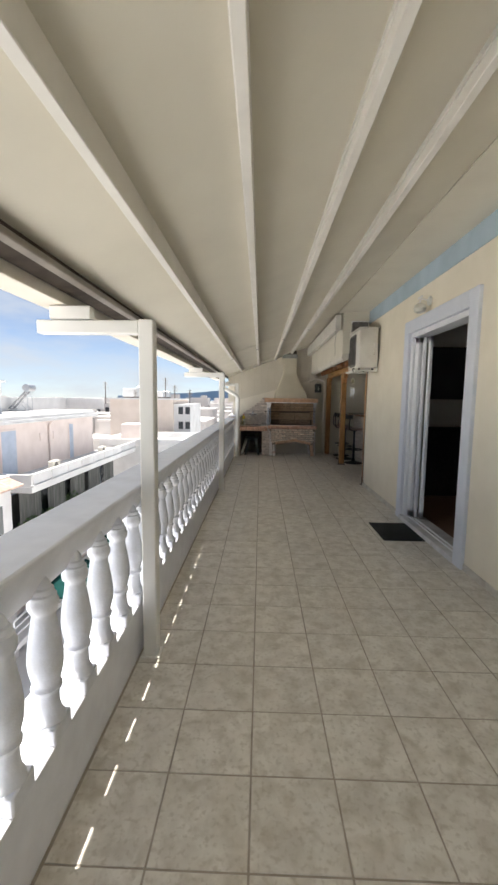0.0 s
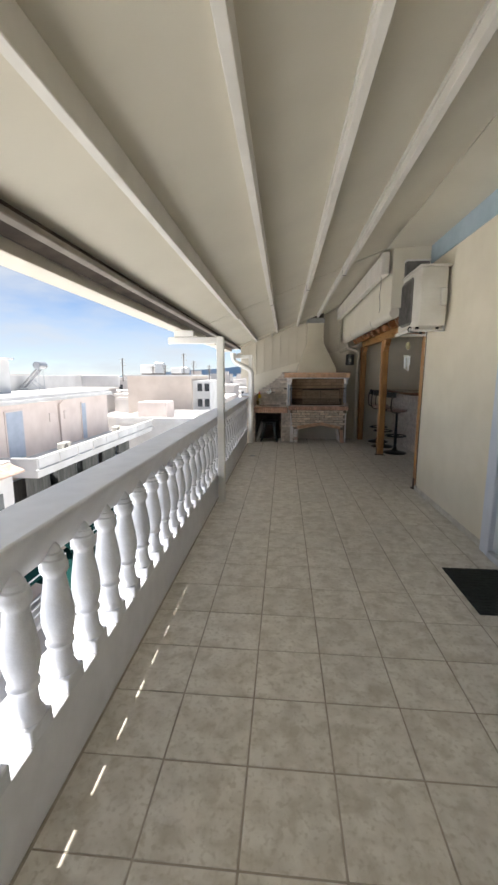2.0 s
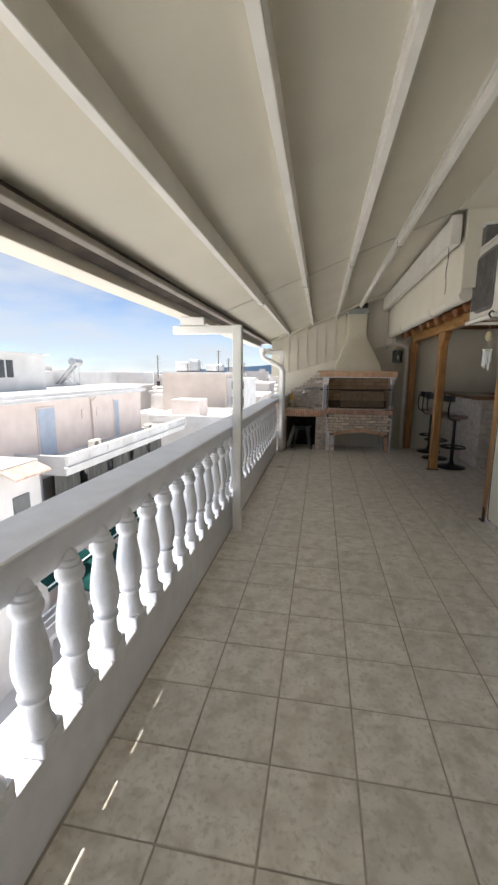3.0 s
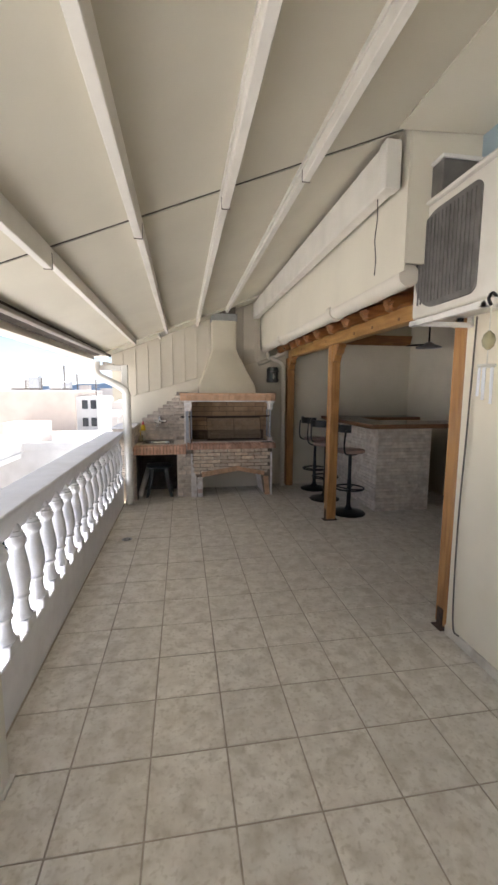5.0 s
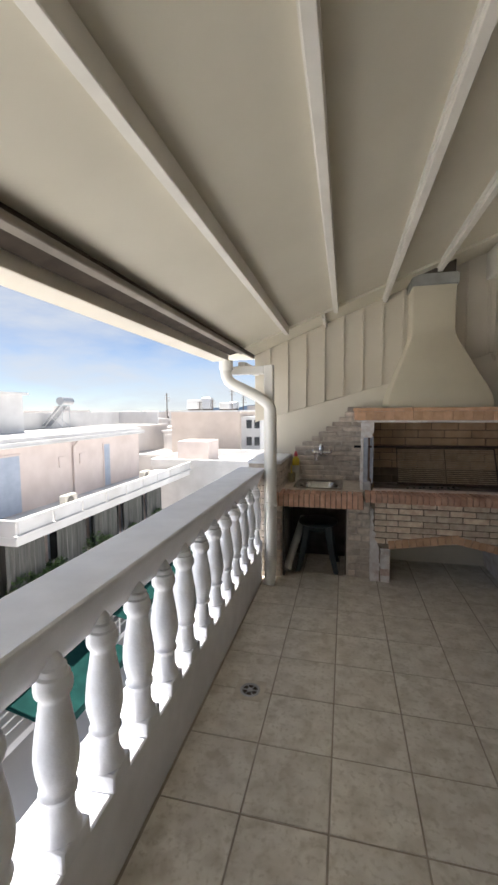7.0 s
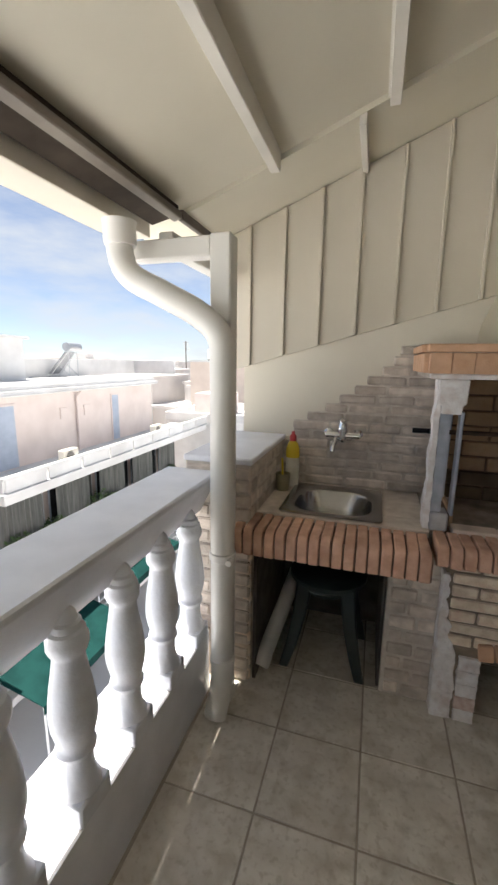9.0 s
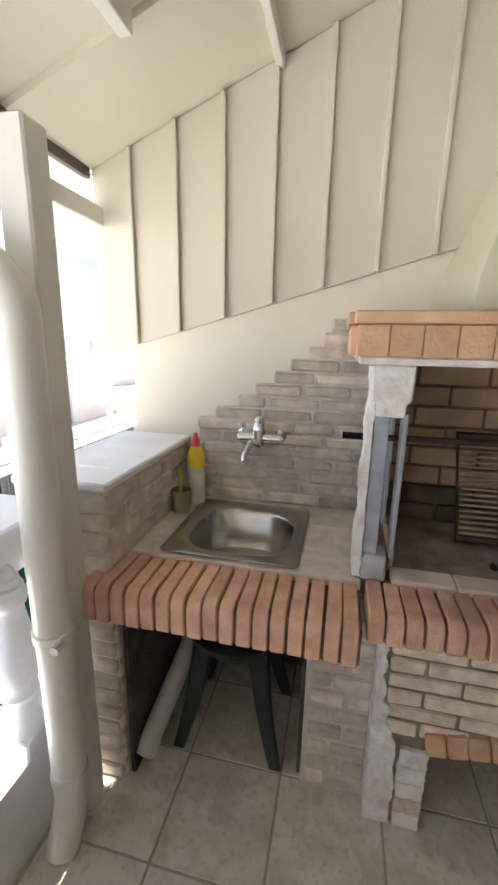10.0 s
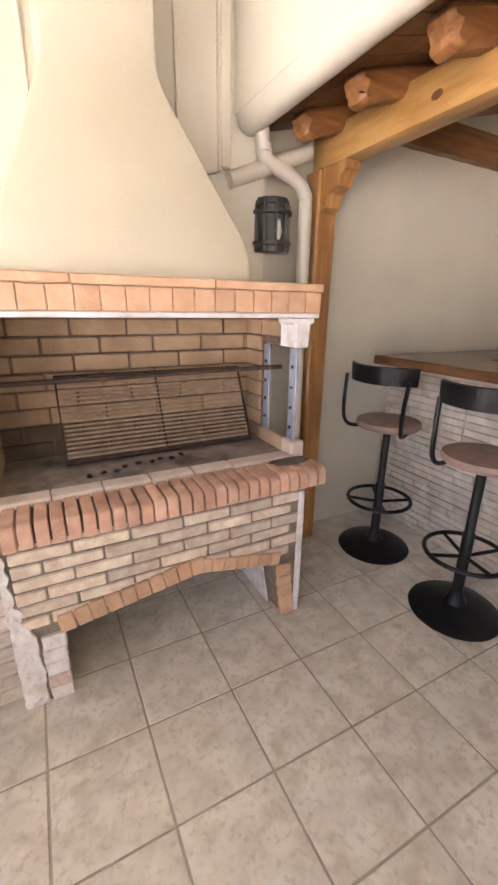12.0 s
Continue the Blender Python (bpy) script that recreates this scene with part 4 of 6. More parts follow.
def rrect(hx, hy, r, z, cx=0.0, cy=0.0, n=5):
    out = []
    for sx, sy, a0 in ((1, 1, 0), (-1, 1, 90), (-1, -1, 180), (1, -1, 270)):
        for k in range(n + 1):
            a = radians(a0 + 90 * k / n)
            out.append((cx + sx * (hx - r) + r * math.cos(a), cy + sy * (hy - r) + r * math.sin(a), z))
    return out


loops = [rrect(0.222, 0.223, 0.02, 0.0), rrect(0.224, 0.225, 0.02, 0.006), rrect(0.215, 0.216, 0.018, 0.007), rrect(0.190, 0.186, 0.10, 0.004), rrect(0.180, 0.165, 0.11, -0.002, 0, 0), rrect(0.174, 0.158, 0.11, -0.012), rrect(0.160, 0.146, 0.105, -0.11), rrect(0.14, 0.126, 0.09, -0.145), rrect(0.03, 0.03, 0.029, -0.15)]
rings = [[bm.verts.new(p) for p in l] for l in loops]
k = len(rings[0])
for a, b in zip(rings, rings[1:]):
    for i in range(k):
        bm.faces.new((a[i], a[(i + 1) % k], b[(i + 1) % k], b[i]))
bm.faces.new(rings[-1])
part("bowl", bm, M_INOX, sink, "", True)
bm = bmesh.new()
lathe(bm, [(0.034, -0.149), (0.034, -0.146), (0.02, -0.147), (0.004, -0.149)], 16)
part("drain_strainer", bm, M_CHROME, sink)

# rustic bricks on the end wall
rw = thing("brick_splashback", "grey-brown rustic brick slips stepping up behind the sink", "brickwork", (0, Y_END, 0.8))
R0 = Vector((0, Y_END, 0.8))
bm = bmesh.new()
steps = [(1.08, -0.53), (1.145, -0.465), (1.195, -0.39), (1.245, -0.295), (1.295, -0.226), (1.345, -0.15), (1.395, -0.09), (1.445, -0.02), (1.495, 0.035)]


def step_x(z):
    for zt, x in steps:
        if z <= zt + 0.006:
            return x
    return 0.06


z, row = 0.800, 0
rows_ = []
while z < 1.50:
    rows_.append((z, step_x(z + 0.045)))
    z += 0.0497
bm = bmesh.new()
outline = [(0.252, 0.0), (0.252, rows_[-1][0] - 0.8 + 0.0497)]
for z, xl in rows_[::-1]:
    outline += [(xl + 0.006, z - 0.8 + 0.0497), (xl + 0.006, z - 0.8)]
prism(bm, outline, "y", -0.0205, -0.001)
rwb = part("mortar_bed", bm, M_MORTAR, rw)
random.seed(11)
for row, (z, xl) in enumerate(rows_):
    x = xl
    first = True
    while x < 0.24:
        L = random.uniform(0.15, 0.23) if not first else random.uniform(0.08, 0.2)
        b = min(x + L, 0.252)
        if 0.252 - b < 0.05:
            b = 0.252
        brick(rw, "slip", round(b - x, 2) - 0.004, 0.022, 0.044, M_GREY_BR, ((x + b) / 2, Y_END - 0.016 + random.uniform(-0.004, 0.003), z + 0.024), (0, random.uniform(-0.8, 0.8), random.uniform(-1, 1)), R0, 0.008)
        x = b + 0.004
        first = False

# low brick parapet beside the sink
pp = thing("brick_parapet", "low brick parapet with a white painted top beside the sink", "parapet", (-0.72, 10.93, 0))
P0 = Vector((-0.72, 10.93, 0))
bm = bmesh.new()
box(bm, -0.81, -0.521, 10.647, Y_END, -0.30, 1.035)
bmesh.ops.translate(bm, vec=-P0, verts=bm.verts)
core = part("core", bm, M_MORTAR, pp)
bm = bmesh.new()
box(bm, -0.822, -0.508, 10.640, Y_END, 1.035, 1.062, 0.006)
bmesh.ops.translate(bm, vec=-P0, verts=bm.verts)
part("coping", bm, M_WHITE, pp)
z, row = 0.0, 0
while z < 1.0:
    for a, b in (((-0.815, -0.70), (-0.694, -0.515)) if row % 2 else ((-0.815, -0.63), (-0.624, -0.515))):
        brick(pp, "parapet_brick", round(b - a, 2), 0.03, 0.053, M_GREY_BR, ((a + b) / 2, 10.653 + random.uniform(-0.003, 0.003), z + 0.03), (0, random.uniform(-1, 1), random.uniform(-1, 1)), P0, 0.008)
    if z > 0.75:
        for k in range(4):
            ya = 10.67 + k * 0.175 - (0.08 if row % 2 else 0)
            a, b = max(ya, 10.668), min(ya + 0.168, 11.285)
            if b - a > 0.03:
                brick(pp, "parapet_side_brick", 0.03, round(b - a, 2), 0.053, M_GREY_BR, (-0.530, (a + b) / 2, z + 0.03), (0, 0, 0), P0, 0.008)
    z += 0.0605
    row += 1

# tap
tp = thing("mixer_tap", "chrome wall-mounted mixer tap above the sink", "tap", (-0.19, Y_END - 0.03, 1.09))
for x in (-0.075, 0.075):
    bm = bmesh.new()
    lathe(bm, [(0.026, 0.0), (0.026, 0.006), (0.016, 0.012), (0.016, 0.05)], 14, Matrix.Translation((x, 0.005, 0)) @ pose(0, 0, 0, 90, 0, 0), True)
    part("wall_union", bm, M_CHROME, tp, "", True)
bm = bmesh.new()
tube(bm, [(-0.085, -0.055, 0), (0.085, -0.055, 0)], 0.020, 14)
part("valve_body", bm, M_CHROME, tp, "", True)
bm = bmesh.new()
lathe(bm, [(0.020, -0.045), (0.026, -0.03), (0.024, 0.0), (0.027, 0.02), (0.024, 0.045), (0.020, 0.052), (0.022, 0.07), (0.012, 0.078)], 14, Matrix.Translation((0, -0.055, 0.01)))
part("cartridge", bm, M_CHROME, tp, "", True)
bm = bmesh.new()
tube(bm, smooth_path([(0, -0.055, 0.055), (0.0, -0.075, 0.068), (0.0, -0.11, 0.080)], 4), [0.012] * 4 + [0.010] * 4 + [0.009], 8)
part("lever", bm, M_CHROME, tp, "", True)
bm = bmesh.new()
tube(bm, smooth_path([(-0.03, -0.055, -0.01), (-0.035, -0.09, -0.035), (-0.04, -0.125, -0.05), (-0.042, -0.14, -0.075)], 5), 0.012, 10)
part("spout", bm, M_CHROME, tp, "", True)

# bottle and brush holder
bt = thing("detergent_bottle", "yellow and clear detergent bottle with a red cap", "bottle", (-0.445, 11.19, 0.798))
bm = bmesh.new()
lathe(bm, [(0.034, 0.0), (0.037, 0.01), (0.037, 0.13), (0.034, 0.15), (0.034, 0.16)], 18, Matrix.Diagonal((1.0, 0.7, 1, 1)))
part("lower_body", bm, M_PAPER, bt, "pale label", True)
bm = bmesh.new()
lathe(bm, [(0.036, 0.158), (0.038, 0.17), (0.036, 0.21), (0.026, 0.235), (0.016, 0.25)], 18, Matrix.Diagonal((1.0, 0.7, 1, 1)))
part("upper_body", bm, M_YEL, bt, "yellow plastic", True)
bm = bmesh.new()
lathe(bm, [(0.018, 0.248), (0.018, 0.275), (0.010, 0.285), (0.008, 0.30)], 14)
part("cap", bm, M_RED, bt, "red cap", True)
bh = thing("brush_holder", "small olive plastic pot with a sponge brush", "brush pot", (-0.475, 11.10, 0.798))
bm = bmesh.new()
lathe(bm, [(0.033, 0.0), (0.038, 0.09), (0.035, 0.09), (0.031, 0.006)], 16)
part("pot", bm, M_OLIVE, bh, "", True)
bm = bmesh.new()
tube(bm, [(0.0, 0, 0.01), (-0.008, 0.008, 0.17)], 0.006, 8)
part("brush_handle", bm, M_YEL, bh)

# plastic chair and pipe under the counter
ch = thing("plastic_stool", "dark green plastic stool pushed under the sink counter", "stool", (-0.20, 10.95, 0))
bm = bmesh.new()
lathe(bm, [(0.17, 0.43), (0.185, 0.44), (0.185, 0.46), (0.17, 0.47), (0.03, 0.465)], 20)
part("seat", bm, M_PLAS, ch, "", True)
for sx, sy in ((-1, -1), (1, -1), (1, 1), (-1, 1)):
    bm = bmesh.new()
    prism(bm, [(-0.028, -0.006), (0.028, -0.006), (0.028, 0.012), (-0.028, 0.012)], "z", 0.0, 0.44, 0.006)
    bmesh.ops.subdivide_edges(bm, edges=[e for e in bm.edges if e.calc_length() > 0.3], cuts=6)
    for v in bm.verts:
        k = (0.44 - v.co.z) / 0.44
        v.co.x = v.co.x * (1.35 - 0.55 * k) + sx * (0.10 + 0.03 * k + 0.05 * k * k)
        v.co.y = v.co.y * (1.8 - 0.6 * k) + sy * (0.10 + 0.06 * k)
    part("leg", bm, M_PLAS, ch, "", True)
bm = bmesh.new()
tube(bm, [(0.115 * math.cos(a), 0.115 * math.sin(a), 0.40) for a in [2 * math.pi * i / 20 for i in range(20)]], 0.025, 6, True)
part("apron", bm, M_PLAS, ch)
pv = thing("drain_pipe", "grey plastic waste pipe leaning under the sink", "pipe", (-0.42, 10.9, 0.05))
bm = bmesh.new()
d = Vector((0.13, 0.40, 0.36))
p0, p1 = Vector((-0.052, -0.19, 0.0)), Vector((0.07, 0.18, 0.40))
tube(bm, [p0, p1], 0.037, 16, False, False)
tube(bm, [p0, p1], 0.032, 16, False, False)
part("pipe_run", bm, M_PVC, pv, "", True)
bm = bmesh.new()
tube(bm, [p0 - (p1 - p0) * 0.01, p0 + (p1 - p0) * 0.09], 0.041, 16, False, False)
part("socket", bm, M_PVC, pv, "", True)

# ---------------- downpipes ----------------
dp = thing("downpipe", "white round downpipe from the awning gutter", "downpipe", (-0.57, 10.462, 0), "downpipes")
bm = bmesh.new()
tube(bm, smooth_path([(-0.385, -0.02, 1.93), (-0.385, -0.02, 1.83), (-0.345, -0.02, 1.755), (-0.22, -0.015, 1.69), (-0.09, 0, 1.62), (-0.01, 0, 1.54), (0, 0, 1.40), (0, 0, 0.9), (0, 0, 0.25), (-0.004, -0.01, 0.12), (-0.015, -0.045, 0.012)], 6), 0.047, 18)
part("pipe_run", bm, M_STEEL_W, dp, "", True)
for z, r in ((0.70, 0.052), (0.235, 0.051)):
    bm = bmesh.new()
    lathe(bm, [(r - 0.004, z), (r, z + 0.004), (r, z + 0.03), (r - 0.004, z + 0.034)], 18)
    part("collar", bm, M_STEEL_W, dp, "", True)
bm = bmesh.new()
lathe(bm, [(0.055, 1.86), (0.058, 1.87), (0.058, 1.93), (0.062, 1.94)], 18, Matrix.Translation((-0.385, -0.02, 0)))
part("outlet", bm, M_STEEL_W, dp, "", True)
bm = bmesh.new()
lathe(bm, [(0.012, 0), (0.012, 0.03)], 10, Matrix.Translation((0.045, -0.03, 0.715)) @ pose(0, 0, 0, 90, 0, 0))
part("clip", bm, M_STEEL_W, dp)

dp = thing("downpipe", "cream round downpipe running down beside the wooden post", "downpipe", (1.775, 11.262, 0), "downpipes")
bm = bmesh.new()
tube(bm, smooth_path([(-0.30, -0.02, 2.24), (-0.27, -0.02, 2.20), (-0.25, -0.01, 2.12), (-0.22, -0.005, 2.085), (-0.06, 0, 2.03), (-0.01, 0, 1.97), (0, 0, 1.88), (0, 0, 1.0), (0, 0, 0.0)], 6), 0.034, 14)
part("pipe_run", bm, M_CREAMP, dp, "", True)
for z in (2.115,):
    bm = bmesh.new()
    lathe(bm, [(0.034, 0), (0.038, 0.004), (0.038, 0.03), (0.034, 0.034)], 16, Matrix.Translation((-0.25, -0.012, z)))
    part("collar", bm, M_CREAMP, dp, "", True)
gt = thing("roof_gutter", "cream round gutter pipe under the edge of the wooden roof", "gutter", (1.462, 0, 2.238))
bm = bmesh.new()
tube(bm, [(0, HOUSE_END + 0.02, 0), (0, 11.28, 0)], 0.064, 18)
part("gutter_pipe", bm, M_CREAMP, gt, "", True)
for y in (8.2, 10.02):
    bm = bmesh.new()
    tube(bm, [(0, y, 0), (0, y + 0.09, 0)], 0.076, 18)
    part("coupling", bm, M_CREAMP, gt, "", True)
# Strip added over the gutter gap to block light leaking from above.
bm = bmesh.new()
box(bm, 1.410, 1.62, HOUSE_END, Y_END, 2.318, 2.330, 0.002)
structure("trim_light_stop", bm, M_CREAMP, "cream strip added to stop light between the fascia and the wooden roof", "trim")
hp = thing("insulated_pipe", "short painted pipe running along the end wall under the boards", "pipe", (1.36, 11.25, 2.05))
bm = bmesh.new()
tube(bm, smooth_path([(0, 0.03, -0.06), (0.2, 0.03, 0.02), (0.43, 0.03, 0.115)], 4), 0.036, 14)
part("pipe_run", bm, M_BOARD, hp, "", True)

# ---------------- lantern ----------------
ln = thing("wall_lantern", "dark grey metal half-round wall lantern with glass sides", "wall lamp", (1.60, 11.30, 1.815))
for z0, z1, r in ((0.098, 0.116, 0.088), (0.058, 0.074, 0.102), (-0.080, -0.062, 0.102), (-0.112, -0.092, 0.09)):
    bm = bmesh.new()
    pts = [(r * math.cos(math.pi + math.pi * k / 14), r * math.sin(math.pi + math.pi * k / 14)) for k in range(15)]
    prism(bm, pts, "z", z0, z1)
    part("band", bm, M_LANT, ln)
for k in range(0, 15, 3):
    a = math.pi + math.pi * k / 14
    bm = bmesh.new()
    tube(bm, [(0.088 * math.cos(a), 0.088 * math.sin(a), -0.105), (0.088 * math.cos(a), 0.088 * math.sin(a), 0.105)], 0.006, 6)
    part("bar", bm, M_LANT, ln)
bm = bmesh.new()
box(bm, -0.088, 0.088, -0.012, -0.002, -0.11, 0.11, 0.002)
part("back_plate", bm, M_LANT, ln)
bm = bmesh.new()
lathe(bm, [(0.03, -0.07), (0.035, -0.02), (0.03, 0.05), (0.012, 0.065)], 14, Matrix.Translation((0, -0.045, 0)))
part("bulb", bm, M_PAPER, ln, "milky glass bulb", True)
bm = bmesh.new()
prism(bm, [(0.076 * math.cos(math.pi + math.pi * k / 14), 0.076 * math.sin(math.pi + math.pi * k / 14)) for k in range(15)], "z", -0.092, 0.098)
part("glass_cylinder", bm, M_SMOKE, ln, "smoky grey glass", True)
bm = bmesh.new()
prism(bm, [(0.08 * math.cos(math.pi + math.pi * k / 14), 0.08 * math.sin(math.pi + math.pi * k / 14)) for k in range(15)], "z", 0.116, 0.128)
part("cap", bm, M_LANT, ln)

# ---------------- wooden roof over the bar ----------------


def wood_post(x, y, s, z1, base_plate):
    t = thing("wooden_post", "varnished pine roof post with carved head bracket", "post", (x, y, 0), "wooden posts")
    bm = bmesh.new()
    box(bm, -s / 2, s / 2, -s / 2, s / 2, 0.02 if base_plate else 0.0, z1, 0.010)
    part("upright", bm, M_WOOD_Z, t)
    bm = bmesh.new()
    prism(bm, [(-s / 2, z1 - 0.002), (-s / 2 - 0.17, z1 - 0.002), (-s / 2 - 0.17, z1 - 0.04), (-s / 2 - 0.135, z1 - 0.06), (-s / 2 - 0.125, z1 - 0.10), (-s / 2 - 0.06, z1 - 0.125), (-s / 2 - 0.04, z1 - 0.18), (-s / 2, z1 - 0.20)], "x", -0.045, 0.045, 0.004)
    part("head_bracket", bm, M_WOOD_Z, t)
    if base_plate:
        bm = bmesh.new()
        box(bm, -s / 2 - 0.03, s / 2 + 0.03, -0.05, 0.05, 0.0, 0.008, 0.002)
        box(bm, -s / 2 - 0.006, -s / 2, -0.03, 0.03, 0.0, 0.14, 0.001)
        box(bm, s / 2, s / 2 + 0.006, -0.03, 0.03, 0.0, 0.14, 0.001)
        part("steel_shoe", bm, M_IRON, t, "dark steel shoe")


wood_post(1.925, 9.44, 0.115, 2.10, True)
wood_post(1.895, 11.30, 0.12, 2.10, False)
wood_post(1.902, 7.156, 0.115, 2.10, True)
bm = bmesh.new()
box(bm, -0.06, 0.06, 7.10, 11.36, 0.0, 0.165, 0.022, 2)
bmesh.ops.subdivide_edges(bm, edges=[e for e in bm.edges if e.calc_length() > 1], cuts=40)
for v in bm.verts:
    if v.co.z > 0.005:
        v.co.x += 0.009 * noise.noise((3.0, v.co.y * 2.3, v.co.z * 9))
        v.co.z += 0.006 * noise.noise((8.0, v.co.y * 3.1, 0))

hb = thing("header_beam", "thick varnished pine beam carrying the wooden roof", "beam", (1.925, 0, 2.10))
part("timber", bm, M_WOOD, hb, "", True)
random.seed(9)
for k in range(9):
    bm = bmesh.new()
    lathe(bm, [(0.001, 0.004), (0.011, 0.003), (0.016, 0.0)], 10, Matrix.Translation((-0.0605, 7.4 + k * 0.45 + random.uniform(-0.1, 0.1), random.uniform(0.04, 0.11))) @ pose(0, 0, 0, 0, -90, 0) @ Matrix.Diagonal((1, random.uniform(1, 1.8), 0.3, 1)))
    part("knot", bm, M_KNOT, hb, "dark knot")
random.seed(3)
for y in (7.3, 7.72, 8.12, 8.52, 8.92, 9.33, 9.72, 10.08, 10.43, 10.80, 11.16):
    t = thing("rafter", "dark varnished round-ended varnished pine rafter under the wooden roof", "rafter", (1.93, y, 2.235), "rafters")
    bm = bmesh.new()
    prof = [(-0.30, 0.10), (-0.30, 0.055), (-0.275, 0.045), (-0.285, 0.02), (-0.26, -0.015), (-0.22, -0.02), (-0.19, -0.005), (0.3, 0.0), (2.1, 0.0), (2.1, 0.10)]
    prism(bm, [(p[0], p[1] + 0.26 * p[0]) for p in prof], "y", -0.052, 0.052, 0.02)
    bmesh.ops.subdivide_edges(bm, edges=bm.edges[:], cuts=1)
    for v in bm.verts:
        v.co += 0.006 * noise.noise_vector(v.co * 14 + Vector((y * 3, 0, 0)))
    part("timber", bm, M_WOOD_X, t, "", True)
dk = thing("roof_deck", "dark stained board deck of the wooden roof", "roof deck", (1.93, 0, 2.335))
y = HOUSE_END
while y < BACK_Y - 0.05:
    bm = bmesh.new()
    y1 = min(y + 0.118, BACK_Y)
    prism(bm, [(-0.37, -0.37 * 0.26), (2.12, 2.12 * 0.26), (2.12, 2.12 * 0.26 + 0.022), (-0.37, -0.37 * 0.26 + 0.022)], "y", y, y1 - 0.004)
    part("deck_board", bm, M_PLANK, dk)
    y += 0.12
bm = bmesh.new()
prism(bm, [(-0.37, -0.37 * 0.26 + 0.024), (2.12, 2.12 * 0.26 + 0.024), (2.12, 2.12 * 0.26 + 0.05), (-0.37, -0.37 * 0.26 + 0.05)], "y", HOUSE_END, BACK_Y + 0.1)
part("roof_covering", bm, M_DARK, dk)
bm = bmesh.new()
prof = [(1.96, 2.36)] + [(2.0 + 0.1 * k, 2.335 + (0.003 if k % 2 else 0.0)) for k in range(21)] + [(4.04, 2.50), (1.96, 2.50)]
prism(bm, prof, "y", BACK_Y - 0.06, BACK_Y - 0.002)
tagged(part("wall_plate", bm, M_WOOD_X), "dark carved wall plate along the back wall", "beam")

# ---------------- bar ----------------
bar = thing("bar_counter", "stone-clad bar counter with a dark wooden top", "bar", (3.0, 10.4, 0))
A0 = Vector((3.0, 10.4, 0))


def apart_(name, bm, material, parent=None, label=""):
    bmesh.ops.translate(bm, vec=-A0, verts=bm.verts)
    return part(name, bm, material, parent or bar, label)


bm = bmesh.new()
box(bm, 2.645, 2.80, 9.675, BACK_Y - 0.003, 0, 1.09)
box(bm, 2.80, 3.375, 9.675, 9.85, 0, 1.09)
bcore = apart_("base", bm, M_BARJ)
random.seed(21)
z, row = 0.0, 0
while z < 1.07:
    h = 0.044
    x = 2.632
    while x < 3.375:
        L = random.choice((0.14, 0.2, 0.26))
        b = min(x + L, 3.385)
        if 3.385 - b < 0.05:
            b = 3.385
        brick(bcore, "bar_slip", round(b - x, 2) - 0.004, 0.02, h - 0.004, M_BAR_ST, ((x + b) / 2, 9.668 + random.uniform(-0.004, 0.004), z + h / 2), (0, 0, random.uniform(-0.7, 0.7)), A0, 0.004)
        x = b
    y = 9.66
    while y < 11.38:
        L = random.choice((0.2, 0.28, 0.36))
        b = min(y + L, 11.392)
        if 11.392 - b < 0.06:
            b = 11.392
        brick(bcore, "bar_side_slip", 0.02, round(b - y, 2) - 0.004, h - 0.004, M_BAR_ST, (2.638 + random.uniform(-0.005, 0.005), (y + b) / 2, z + h / 2), (0, 0, 0), A0, 0.004)
        y = b
    z += h
    row += 1
bm = bmesh.new()
prism(bm, [(2.50, 9.56), (4.03, 9.56), (4.03, 10.15), (2.95, 10.15), (2.95, BACK_Y - 0.004), (2.47, BACK_Y - 0.004), (2.47, 9.64)], "z", 1.10, 1.155, 0.008)
apart_("worktop", bm, M_TOP, None, "dark polished wooden top")
bm = bmesh.new()
box(bm, 2.95, 4.03, 10.95, BACK_Y - 0.004, 1.10, 1.15, 0.006)
apart_("back_shelf", bm, M_TOP, None, "dark wooden shelf")

# bar stools


